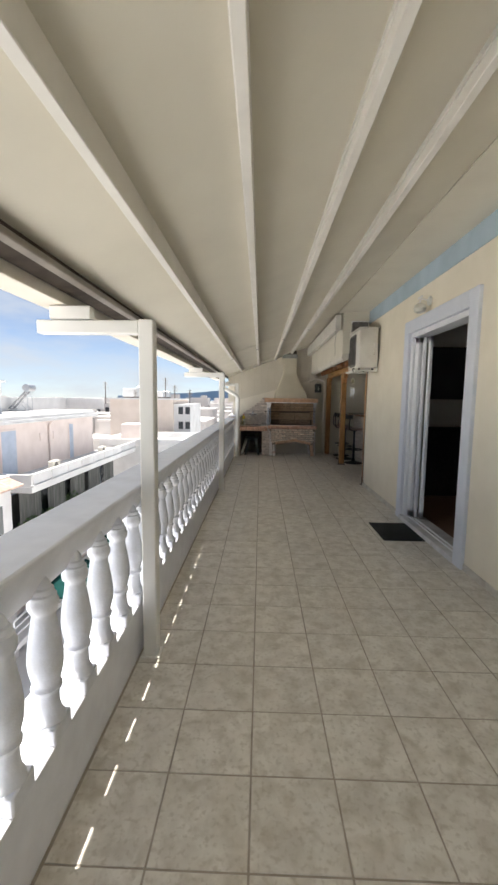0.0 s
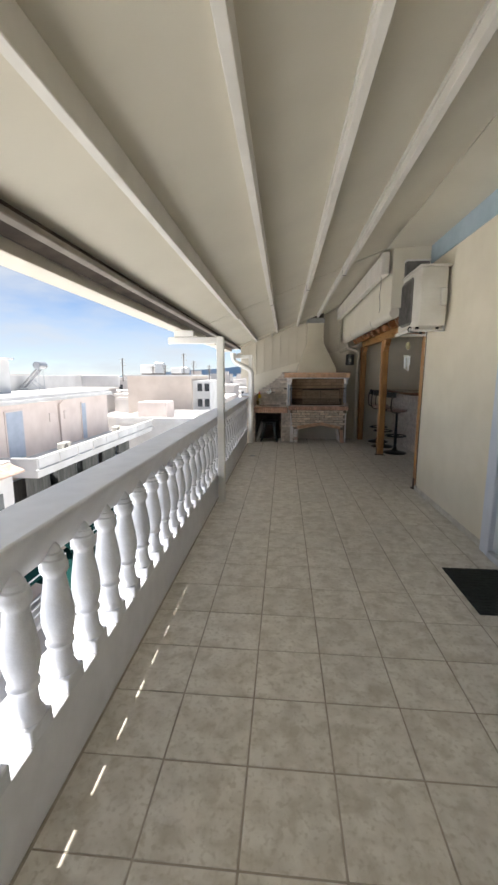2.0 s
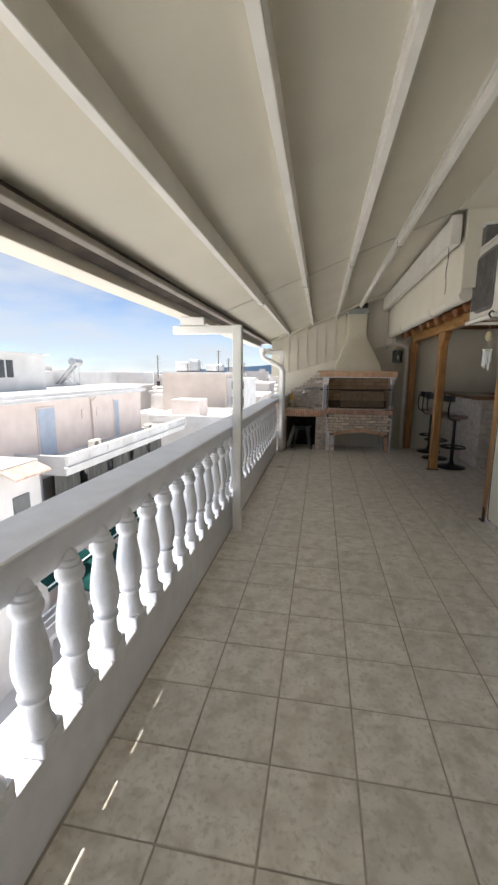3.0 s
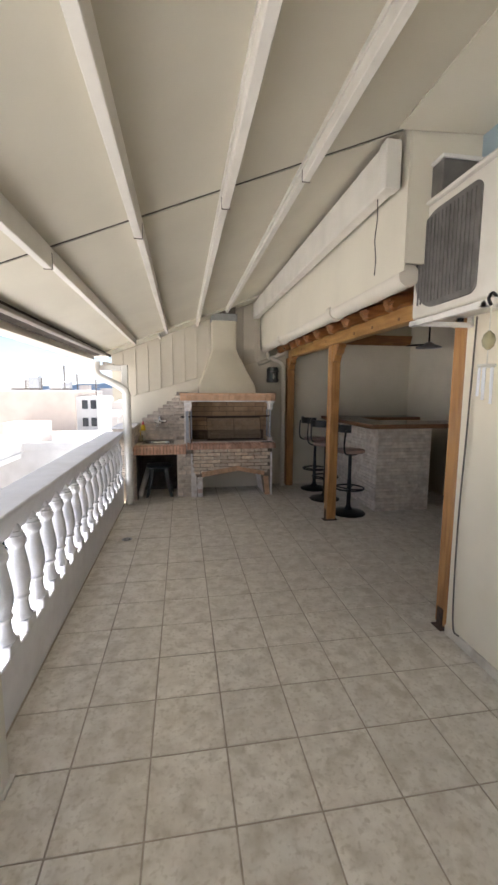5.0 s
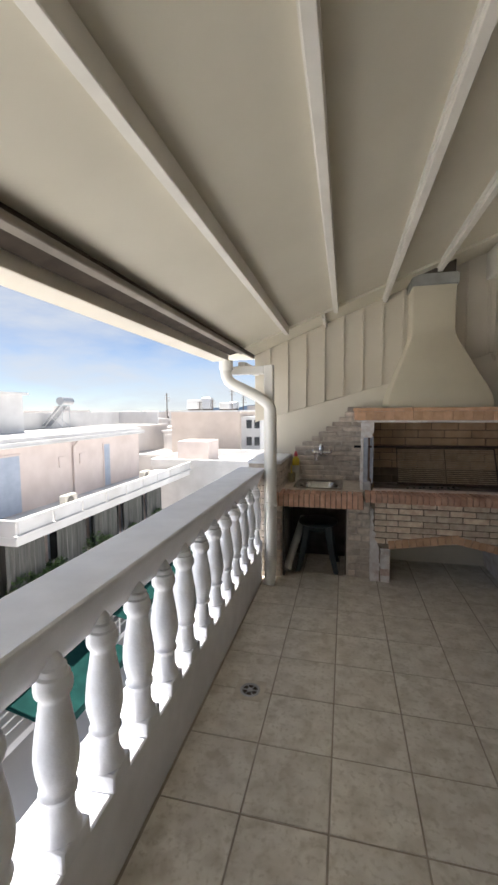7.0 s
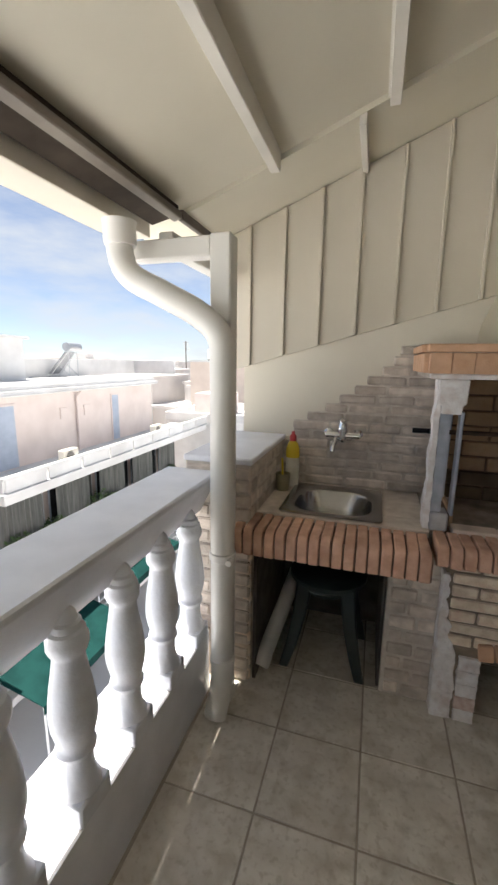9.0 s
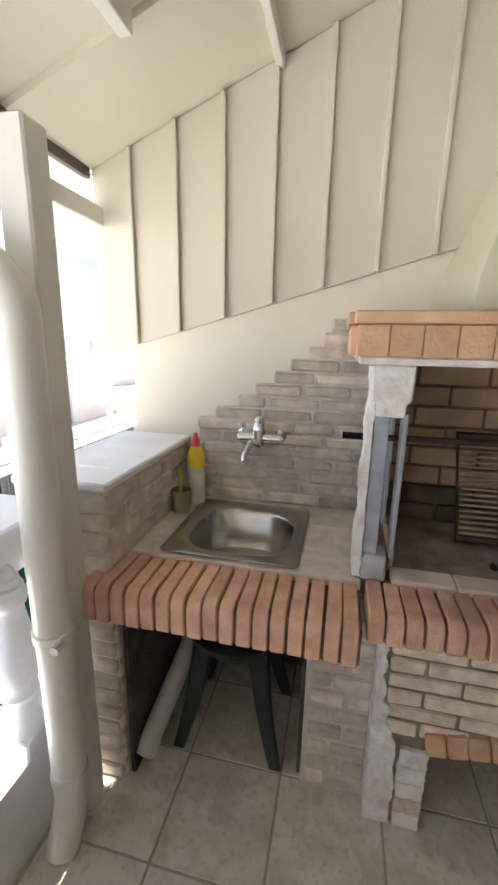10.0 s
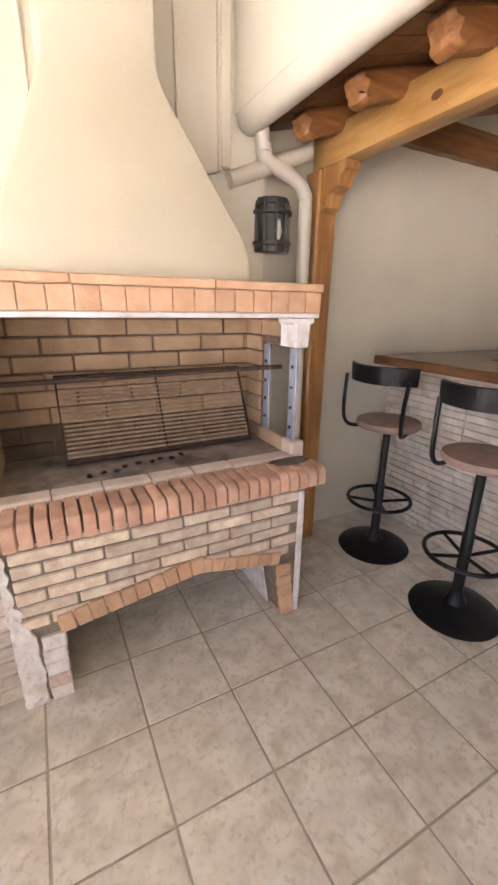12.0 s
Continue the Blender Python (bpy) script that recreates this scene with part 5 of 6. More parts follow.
def bar_stool():
    t = thing("bar_stool", "black metal bar stool with a round brown seat and curved backrest", "bar stool", (0, 0, 0), "bar stools")
    bm = bmesh.new()
    lathe(bm, [(0.215, 0.0), (0.218, 0.008), (0.205, 0.02), (0.13, 0.036), (0.055, 0.055), (0.034, 0.09), (0.030, 0.12)], 32)
    part("base_disc", bm, M_BLACK, t, "", True)
    bm = bmesh.new()
    lathe(bm, [(0.027, 0.10), (0.027, 0.44), (0.022, 0.45), (0.022, 0.80)], 16)
    part("column", bm, M_BLACK, t, "", True)
    bm = bmesh.new()
    tube(bm, [(0.185 * math.cos(2 * math.pi * i / 28), 0.185 * math.sin(2 * math.pi * i / 28), 0.335) for i in range(28)], 0.011, 8, True)
    ring = part("foot_ring", bm, M_BLACK, t, "", True)
    for k in range(4):
        bm = bmesh.new()
        a = math.pi / 4 + k * math.pi / 2
        tube(bm, [(0.02 * math.cos(a), 0.02 * math.sin(a), 0.315), (0.185 * math.cos(a), 0.185 * math.sin(a), 0.335)], 0.009, 6)
        part("spoke", bm, M_BLACK, ring)
    bm = bmesh.new()
    lathe(bm, [(0.13, 0.790), (0.172, 0.798), (0.185, 0.815), (0.178, 0.836), (0.10, 0.845), (0.01, 0.845)], 28)
    part("seat", bm, M_SEAT, t, "brown wooden seat", True)
    for s in (-1, 1):
        bm = bmesh.new()
        tube(bm, smooth_path([(0.02, s * 0.125, 0.787), (-0.12, s * 0.160, 0.792), (-0.175, s * 0.182, 0.84), (-0.185, s * 0.186, 0.95), (-0.170, s * 0.190, 1.10)], 5), 0.011, 8)
        part("back_support", bm, M_BLACK, t, "", True)
    bm = bmesh.new()
    ring_ = []
    for k in range(13):
        a = math.pi + radians(-58 + 116 * k / 12)
        for rr, zz in ((0.228, 1.065), (0.242, 1.068), (0.248, 1.160), (0.234, 1.164)):
            ring_.append(bm.verts.new((0.02 + rr * math.cos(a), rr * math.sin(a), zz)))
    for k in range(12):
        for q in range(4):
            bm.faces.new((ring_[4 * k + q], ring_[4 * k + (q + 1) % 4], ring_[4 * k + 4 + (q + 1) % 4], ring_[4 * k + 4 + q]))
    bm.faces.new(ring_[:4])
    bm.faces.new(ring_[-4:])
    part("backrest", bm, M_BLACK, t, "", True)
    return t


st = bar_stool()
st.matrix_basis = pose(2.24, 10.985, 0, 0, 0, 12)
copy_thing(st, pose(2.19, 10.36, 0, 0, 0, 25))
copy_thing(st, pose(2.26, 9.66, 0, 0, 0, 5))

# ceiling lamp over the bar
hl = thing("pendant_lamp", "dark metal pendant lamp with a flat shade over the bar", "pendant lamp", (3.55, 10.1, 2.17))
bm = bmesh.new()
tube(bm, [(0, 0, 0.05), (0, 0, 0.46)], 0.012, 8)
part("stem", bm, M_BLACK, hl)
bm = bmesh.new()
lathe(bm, [(0.17, 0.0), (0.165, 0.012), (0.07, 0.05), (0.03, 0.08), (0.02, 0.08), (0.06, 0.045), (0.155, 0.008)], 24, None, False)
part("shade", bm, M_GALV, hl, "", True)
bm = bmesh.new()
tube(bm, [(-0.30, 0.05, 0.03), (0.02, 0, 0.05)], 0.012, 8)
part("arm", bm, M_BLACK, hl)
# wind chime
wc = thing("wind_chime", "small pale wind chime hanging from the air conditioner bracket", "wind chime", (1.455, 6.44, 1.95))
bm = bmesh.new()
tube(bm, smooth_path([(0.02, 0, 0.03), (0.0, 0, 0.04), (-0.015, 0, 0.015), (0, 0, -0.01)], 4), 0.007, 6)
part("hook", bm, M_BLACK, wc)
bm = bmesh.new()
tube(bm, [(0, 0, -0.01), (0, 0, -0.27)], 0.0025, 5)
part("string", bm, M_PAPER, wc)
bm = bmesh.new()
lathe(bm, [(0.004, -0.115), (0.02, -0.13), (0.028, -0.155), (0.022, -0.18), (0.006, -0.195)], 14)
part("bead", bm, M_OLIVE, wc, "greenish bead", True)
bm = bmesh.new()
lathe(bm, [(0.036, -0.255), (0.038, -0.262), (0.03, -0.27)], 14)
part("disc", bm, M_PAPER, wc)
for k in range(5):
    a = 2 * math.pi * k / 5
    bm = bmesh.new()
    tube(bm, [(0.026 * math.cos(a), 0.026 * math.sin(a), -0.27), (0.028 * math.cos(a), 0.028 * math.sin(a), -0.36 - 0.016 * k)], 0.006, 6)
    part("chime_tube", bm, M_ALU, wc)

# ---------------- air conditioner ----------------
ac = thing("air_conditioner", "cream outdoor air conditioner unit on a wall bracket", "air conditioner", (1.84, 6.80, 1.98))
bm = bmesh.new()
box(bm, -0.31, -0.03, -0.40, 0.38, 0.02, 0.62, 0.018, 3)
part("casing", bm, M_AC, ac, "", True)
bm = bmesh.new()
oval = []
for sy, sz, a0 in ((1, 1, 0), (-1, 1, 90), (-1, -1, 180), (1, -1, 270)):
    rad = 0.19 if sy > 0 else 0.05
    for k in range(9):
        a = radians(a0 + 90 * k / 8)
        oval.append((0.09 + sy * (0.255 - rad) + rad * math.cos(a), 0.315 + sz * (0.255 - rad) + rad * math.sin(a)))
prism(bm, oval, "x", -0.320, -0.306, 0.003)
gri = part("fan_grille", bm, M_GRILLE, ac, "grey meshed fan grille")
for k in range(15):
    bm = bmesh.new()
    tube(bm, [(-0.322, -0.13 + k * 0.031, 0.09), (-0.322, -0.13 + k * 0.031, 0.54)], 0.0045, 5)
    part("grille_bar", bm, M_GRILLE, gri)
bm = bmesh.new()
box(bm, -0.33, -0.01, -0.425, 0.40, 0.618, 0.638, 0.006)
part("top_cover", bm, M_AC, ac)
bm = bmesh.new()
for z in (0.16, 0.28, 0.40):
    box(bm, -0.27, -0.08, -0.405, -0.398, z, z + 0.012, 0.001)
part("side_louvres", bm, M_AC, ac)
bm = bmesh.new()
box(bm, -0.10, -0.04, -0.435, -0.40, 0.22, 0.40, 0.008)
part("valve_cover", bm, M_AC, ac)
for y in (-0.28, 0.26):
    bm = bmesh.new()
    box(bm, -0.36, 0.015, y - 0.02, y + 0.02, -0.03, -0.005, 0.003)
    box(bm, -0.012, 0.018, y - 0.02, y + 0.02, -0.03, 0.40, 0.003)
    part("bracket", bm, M_STEEL_W, ac)
bm = bmesh.new()
box(bm, -0.36, -0.33, -0.34, 0.32, -0.03, 0.0, 0.003)
part("bracket_bar", bm, M_STEEL_W, ac)
for y in (-0.28, 0.26):
    for x in (-0.28, -0.07):
        bm = bmesh.new()
        lathe(bm, [(0.018, -0.006), (0.018, 0.022)], 10, Matrix.Translation((x, y, 0)))
        part("rubber_foot", bm, M_BLACK, ac)
jb = thing("duct_box", "grey metal duct box with a white lid above the air conditioner", "duct box", (1.665, 7.0, 2.63))
bm = bmesh.new()
box(bm, -0.13, 0.13, -0.04, 0.058, 0.0, 0.165, 0.004)
part("case", bm, M_GRILLE, jb)
bm = bmesh.new()
box(bm, -0.14, 0.14, -0.05, 0.058, 0.165, 0.185, 0.004)
part("lid", bm, M_STEEL_W, jb, "white lid")
cb = thing("wall_cable", "thin dark cable running down the corner of the house wall", "cable", (WALL_X - 0.012, 6.99, 0))
bm = bmesh.new()
tube(bm, smooth_path([(-0.01, 0.0, 2.0), (-0.012, 0.01, 1.4), (-0.01, 0.03, 0.8), (-0.012, 0.02, 0.3), (-0.012, 0.0, 0.09), (-0.012, -0.05, 0.075)], 6), 0.005, 8)
part("cable", bm, M_DARK, cb, "", True)

# ---------------- doorway ----------------
sd_ = thing("sliding_door", "open white aluminium sliding door with a pale blue surround and marble sill", "door", (WALL_X, 4.5, 0))
D0 = Vector((WALL_X, 4.5, 0))


def dpart(name, bm, material, parent=None, label="", smooth=False):
    bmesh.ops.translate(bm, vec=-D0, verts=bm.verts)
    return part(name, bm, material, parent or sd_, label, smooth)


bm = bmesh.new()
box(bm, WALL_X - 0.035, WALL_X + 0.02, 3.53, 3.68, 0.0, 2.46, 0.006)
box(bm, WALL_X - 0.035, WALL_X + 0.02, 5.11, 5.255, 0.0, 2.46, 0.006)
box(bm, WALL_X - 0.035, WALL_X + 0.02, 3.68, 5.11, 2.31, 2.46, 0.006)
dpart("surround", bm, M_FRAME, None, "pale blue painted surround")
bm = bmesh.new()
box(bm, WALL_X - 0.045, WALL_X + 0.24, 3.68, 5.11, 0.0, 0.055, 0.006)
dpart("sill", bm, M_SILL, None, "pale marble sill")
for x0 in (0.035, 0.085):
    bm = bmesh.new()
    box(bm, WALL_X + x0, WALL_X + x0 + 0.012, 3.70, 5.09, 0.055, 0.070, 0.002)
    dpart("track", bm, M_ALU)
bm = bmesh.new()
box(bm, WALL_X + 0.0, WALL_X + 0.17, 5.04, 5.108, 0.055, 2.308, 0.004)
box(bm, WALL_X + 0.0, WALL_X + 0.17, 3.682, 3.73, 0.055, 2.308, 0.004)
box(bm, WALL_X + 0.0, WALL_X + 0.17, 3.73, 5.04, 2.25, 2.308, 0.004)
dpart("frame", bm, M_ALU)
for x0, y0, y1 in ((0.03, 4.94, 5.035), (0.075, 4.90, 5.035), (0.12, 4.83, 5.035)):
    bm = bmesh.new()
    box(bm, WALL_X + x0, WALL_X + x0 + 0.035, y0, y0 + 0.055, 0.075, 2.245, 0.003)
    box(bm, WALL_X + x0, WALL_X + x0 + 0.035, y1 - 0.04, y1, 0.075, 2.245, 0.003)
    box(bm, WALL_X + x0, WALL_X + x0 + 0.035, y0, y1, 2.18, 2.245, 0.003)
    box(bm, WALL_X + x0, WALL_X + x0 + 0.035, y0, y1, 0.075, 0.15, 0.003)
    leaf = dpart("door_leaf", bm, M_ALU, None, "stacked white door leaf")
    bm = bmesh.new()
    box(bm, WALL_X + x0 + 0.014, WALL_X + x0 + 0.020, y0 + 0.056, y1 - 0.041, 0.15, 2.18)
    pane = dpart("pane", bm, M_GLASS, leaf)
mt = thing("door_mat", "black rubber door mat on the tiles before the doorway", "door mat", (1.58, 4.56, 0.0))
bm = bmesh.new()
box(bm, -0.22, 0.22, -0.31, 0.31, 0.0, 0.010, 0.003)
part("pad", bm, M_MAT, mt)
bm = bmesh.new()
for k in range(16):
    box(bm, -0.20, 0.20, -0.285 + k * 0.0365, -0.27 + k * 0.0365, 0.010, 0.014)
part("ribs", bm, M_MAT, mt)
wlmp = thing("wall_lamp", "small brass wall lamp with a glass globe above the door", "wall lamp", (WALL_X, 4.60, 2.58))
bm = bmesh.new()
lathe(bm, [(0.05, 0), (0.05, 0.015), (0.02, 0.03)], 16, pose(0, 0, 0, 0, -90, 0))
part("rose", bm, M_STEEL_W, wlmp, "", True)
bm = bmesh.new()
tube(bm, smooth_path([(-0.02, 0, 0), (-0.08, 0, 0.02), (-0.11, 0, 0.0), (-0.11, 0, -0.03)], 5), 0.008, 8)
part("arm", bm, M_STEEL_W, wlmp)
bm = bmesh.new()
lathe(bm, [(0.03, -0.03), (0.055, -0.05), (0.065, -0.085), (0.05, -0.12), (0.015, -0.135)], 18, Matrix.Translation((-0.11, 0, 0)))
part("globe", bm, M_PAPER, wlmp, "milky glass globe", True)
bm = bmesh.new()
tube(bm, [(-0.11, -0.05, 0.035), (-0.11, 0.05, 0.035)], 0.012, 8)
part("crossbar", bm, M_STEEL_W, wlmp)
# sofa inside the room
sf = thing("sofa", "dark fabric sofa in the dim room", "sofa", (3.6, 4.9, 0.03))
bm = bmesh.new()
box(bm, -0.9, 0.9, -0.4, 0.4, 0.05, 0.42, 0.05, 2)
part("seat", bm, M_SOFA, sf)
bm = bmesh.new()
box(bm, -0.9, 0.9, 0.2, 0.45, 0.35, 0.95, 0.06, 2)
part("backrest", bm, M_SOFA, sf)
cbn = thing("dark_cabinet", "low dark wooden cabinet against the room wall", "cabinet", (3.0, 6.52, 0.03))
bm = bmesh.new()
box(bm, -0.75, 0.75, -0.25, 0.25, 0, 1.05, 0.01)
part("body", bm, M_SOFA, cbn)
for q in (-1, 1):
    bm = bmesh.new()
    box(bm, 0.02 if q > 0 else -0.72, 0.72 if q > 0 else -0.02, -0.27, -0.25, 0.08, 1.0, 0.005)
    part("door", bm, M_SOFA, cbn)
tv = thing("wall_screen", "large black television screen on the room wall", "television", (3.0, 6.78, 1.95))
bm = bmesh.new()
box(bm, -0.72, 0.72, -0.05, 0.0, -0.42, 0.42, 0.008)
part("case", bm, M_BLACK, tv)
bm = bmesh.new()
box(bm, -0.69, 0.69, -0.056, -0.05, -0.39, 0.39, 0.002)
part("display", bm, M_GLASS_D, tv)

# floor drain
fd = thing("floor_drain", "round steel floor drain in a square plate set in the tiles", "drain", (-0.446, 9.12, 0.0))
bm = bmesh.new()
lathe(bm, [(0.055, -0.002), (0.055, 0.004), (0.045, 0.006), (0.04, 0.003)], 24, None, False)
part("rim", bm, M_GALV, fd, "", True)
bm = bmesh.new()
ring = rrect(0.080, 0.080, 0.004, 0.0035, n=4)
hole = [(0.052 * math.cos(2 * math.pi * (k + 0.5) / 20), 0.052 * math.sin(2 * math.pi * (k + 0.5) / 20), 0.0035) for k in range(20)]
a_ = [bm.verts.new(p) for p in ring]
b_ = [bm.verts.new(p) for p in hole]
for k in range(20):
    bm.faces.new((a_[k], a_[(k + 1) % 20], b_[(k + 1) % 20], b_[k]))
part("plate", bm, M_SKIRT, fd, "square tile plate")
# Flat disc; its near-black colour paints the shaded depth under the grate.
bm = bmesh.new()
lathe(bm, [(0.041, 0.001), (0.041, 0.002)], 24)
part("bowl", bm, M_GAP, fd)
bm = bmesh.new()
lathe(bm, [(0.016, 0.002), (0.016, 0.006)], 14)
for k in range(6):
    a = math.pi * k / 3
    tube(bm, [(0.01 * math.cos(a), 0.01 * math.sin(a), 0.004), (0.044 * math.cos(a), 0.044 * math.sin(a), 0.004)], 0.003, 5)
part("grate", bm, M_GALV, fd)
# loose wire below the awning seam
lw = thing("hanging_wire", "thin loose wire hanging from the awning edge beam", "wire", (1.30, 7.22, 2.68))
bm = bmesh.new()
tube(bm, smooth_path([(0, 0, 0.02), (0.004, 0, -0.1), (-0.006, 0, -0.22), (0.004, 0, -0.33), (0, 0, -0.42)], 5), 0.003, 5)
part("wire", bm, M_BLACK, lw)

# ---------------- outside ----------------
GZ = -9.5
bm = bmesh.new()
prism(bm, [(-4000, -800), (4000, -800), (4000, 4500), (-4000, 4500)], "z", GZ - 0.5, GZ)
structure("ground", bm, M_STREET, "pale worn street and yard paving far below", "ground")
bm = bmesh.new()
prism(bm, [(-4000, 620), (900, 900), (4000, 1500), (4000, 4480), (-4000, 4480)], "z", GZ + 0.01, GZ + 0.3)
structure("water", bm, M_SEA, "hazy blue sea on the horizon", "sea")
bm = bmesh.new()
random.seed(8)
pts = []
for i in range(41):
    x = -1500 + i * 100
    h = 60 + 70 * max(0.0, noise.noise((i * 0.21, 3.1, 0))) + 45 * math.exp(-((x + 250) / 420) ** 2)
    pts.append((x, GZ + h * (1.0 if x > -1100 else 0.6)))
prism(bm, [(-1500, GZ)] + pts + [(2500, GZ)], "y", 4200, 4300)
structure("backdrop_hills", bm, M_HILL_HAZE, "faint hills across the bay with blue haze painted in", "hills")
# Unseen block added under the terrace to stop light from below.
bm = bmesh.new()
box(bm, -0.90, 5.8, Y_S - 0.2, 11.6, GZ, -0.31)
structure("wall_light_block_below", bm, M_PINK, "unseen block under the terrace stopping light from below", "facade")

# the neighbouring apartment block
bA = thing("apartment_building", "pale pink apartment block with a long roof terrace", "building", (-13, 24, GZ))
A1 = Vector((-13, 24, GZ))


def nb(name, bm, material, parent=None, label="", owner=None, org=None):
    bmesh.ops.translate(bm, vec=-(org if org is not None else A1), verts=bm.verts)
    return part(name, bm, material, parent or owner or bA, label)


FX = -12.9          # upper facade
PX = -10.45         # parapet
bm = bmesh.new()
box(bm, -24, -12.1, 14, 31.5, GZ, -2.95)
nb("lower_wall", bm, M_PINK)
bm = bmesh.new()
box(bm, -22, FX, 12.0, 30.6, -2.65, 0.16)
up = nb("upper_wall", bm, M_PINK)
bm = bmesh.new()
box(bm, -22.4, FX + 0.32, 11.8, 30.9, 0.16, 0.28)
box(bm, -22.2, FX + 0.12, 11.9, 30.75, 0.28, 0.45)
nb("roof_slab", bm, M_ROOFW, None, "white roof slab")
bm = bmesh.new()
box(bm, -13.0, PX + 0.02, 17.9, 33.2, -2.95, -2.65, 0.02)
nb("terrace_slab", bm, M_ROOFW)
bm = bmesh.new()
box(bm, PX - 0.02, PX + 0.14, 17.8, 33.3, -2.66, -2.56, 0.01)
nb("parapet_band", bm, M_ROOFW)
bm = bmesh.new()
box(bm, PX - 0.06, PX + 0.10, 17.85, 33.25, -2.14, -2.05, 0.01)
nb("parapet_band", bm, M_ROOFW)
for k in range(9):
    bm = bmesh.new()
    y0 = 17.98 + k * 1.7
    box(bm, PX - 0.03, PX + 0.05, y0, y0 + 1.62, -2.57, -2.13, 0.02)
    nb("parapet_panel", bm, M_ROOFW)
bm = bmesh.new()
box(bm, -13.2, PX, 17.9, 18.0, -2.65, -2.07, 0.02)
nb("parapet_return", bm, M_ROOFW)
for y0, y1, z1, nm, mm in ((19.55, 20.75, -0.28, "shutter_door", M_DOORB), (26.7, 27.2, -0.32, "shutter_door", M_DOORB), (14.2, 15.2, -0.4, "shutter_door", M_DOORB)):
    bm = bmesh.new()
    box(bm, FX - 0.02, FX + 0.045, y0 - 0.08, y1 + 0.08, -2.65, z1 + 0.08, 0.01)
    fr = nb("door_frame", bm, M_PINK, up)
    bm = bmesh.new()
    box(bm, FX + 0.03, FX + 0.06, y0, y1, -2.62, z1, 0.005)
    for q in range(16):
        zz = -2.58 + q * (z1 + 2.6) / 16
        box(bm, FX + 0.06, FX + 0.072, y0 + 0.05, y1 - 0.05, zz, zz + 0.06)
    nb(nm, bm, mm, fr, "blue-grey slatted shutter")
for y0 in (23.1, 24.6):
    bm = bmesh.new()
    box(bm, FX - 0.02, FX + 0.05, y0, y0 + 0.4, -1.1, -0.6, 0.01)
    nb("vent_window", bm, M_GLASS_D if y0 > 26 else M_PINK, up)
bm = bmesh.new()
tube(bm, [(FX + 0.08, 24.1, -2.65), (FX + 0.08, 24.1, -0.2), (FX + 0.3, 24.2, 0.1)], 0.06, 8)
nb("rain_pipe", bm, M_PINK, up)
bm = bmesh.new()
tube(bm, [(FX + 0.30, 11.9, 0.12), (FX + 0.30, 30.8, 0.12)], 0.05, 6)
nb("eave_moulding", bm, M_ROOFW)
# lower storey under the terrace
for k in range(9):
    y0 = 18.4 + k * 1.42
    bm = bmesh.new()
    box(bm, -12.12, -12.06, y0, y0 + 1.15, -5.3, -3.25, 0.01)
    wf = nb("window_frame", bm, M_ALU if k % 2 else M_DOORB)
    bm = bmesh.new()
    box(bm, -12.07, -12.045, y0 + 0.07, y0 + 1.08, -5.25, -3.32)
    nb("window_pane", bm, M_GLASS_D if k % 3 else M_CURT, wf)
for k in range(5):
    bm = bmesh.new()
    n = 26
    y0 = 18.3 + k * 2.55
    pts = [(-11.30 + 0.06 * math.sin(q * 1.9), y0 + 1.9 * q / n) for q in range(n + 1)]
    prism(bm, pts + [(p[0] - 0.02, p[1]) for p in pts[::-1]], "z", -5.25, -3.0)
    nb("hanging_curtain", bm, M_CURT, None, "grey canvas balcony curtain")
bm = bmesh.new()
box(bm, -12.1, -10.9, 17.9, 31.5, -5.85, -5.6, 0.01)
nb("balcony_slab", bm, M_ROOFW)
def ac_box(x, y, z, owner_label):
    t = thing("outdoor_unit", owner_label, "air conditioner", (x, y, z), "neighbour units")
    bm = bmesh.new()
    box(bm, -0.15, 0.15, -0.4, 0.4, 0.1, 0.65, 0.02)
    part("casing", bm, M_AC, t)
    bm = bmesh.new()
    lathe(bm, [(0.2, 0), (0.22, 0.012), (0.05, 0.012)], 18, Matrix.Translation((0.15, -0.08, 0.38)) @ pose(0, 0, 0, 0, 90, 0))
    part("fan_grille", bm, M_GRILLE, t)
    for q in (-0.35, 0.3):
        bm = bmesh.new()
        box(bm, -0.14, 0.14, q, q + 0.05, 0, 0.1)
        part("foot", bm, M_ALU, t)


ac_box(-11.35, 21.7, -2.65, "small white outdoor unit on the neighbouring terrace")
ac_box(-11.35, 28.4, -2.65, "small white outdoor unit on the neighbouring terrace")
ac_box(-11.3, 18.55, -5.6, "white outdoor unit on the neighbouring balcony")
ac_box(-11.3, 28.6, -5.6, "white outdoor unit on the neighbouring balcony")

# roof structures of the block
rh = thing("roof_house", "small white stair house on the neighbouring roof", "roof house", (-17.5, 22.0, 0.45))
bm = bmesh.new()
box(bm, -1.6, 1.6, -2.6, 2.4, 0, 1.9)
part("wall", bm, M_ROOFW, rh)
bm = bmesh.new()
box(bm, -1.8, 1.8, -2.8, 2.6, 1.9, 2.02)
part("roof", bm, M_ROOFW, rh)
for y in (-1.2, -0.6):
    bm = bmesh.new()
    box(bm, 1.58, 1.64, y, y + 0.45, 0.7, 1.6, 0.01)
    part("window", bm, M_GLASS_D, rh)
rw_ = thing("roof_wall", "long low white parapet on the neighbouring roof", "parapet", (-17.8, 27.5, 0.45))
bm = bmesh.new()
box(bm, -0.1, 0.1, -2, 9, 0, 1.0, 0.02)
box(bm, -0.1, 3.5, 8.8, 9, 0, 1.0, 0.02)
part("wall", bm, M_ROOFW, rw_)


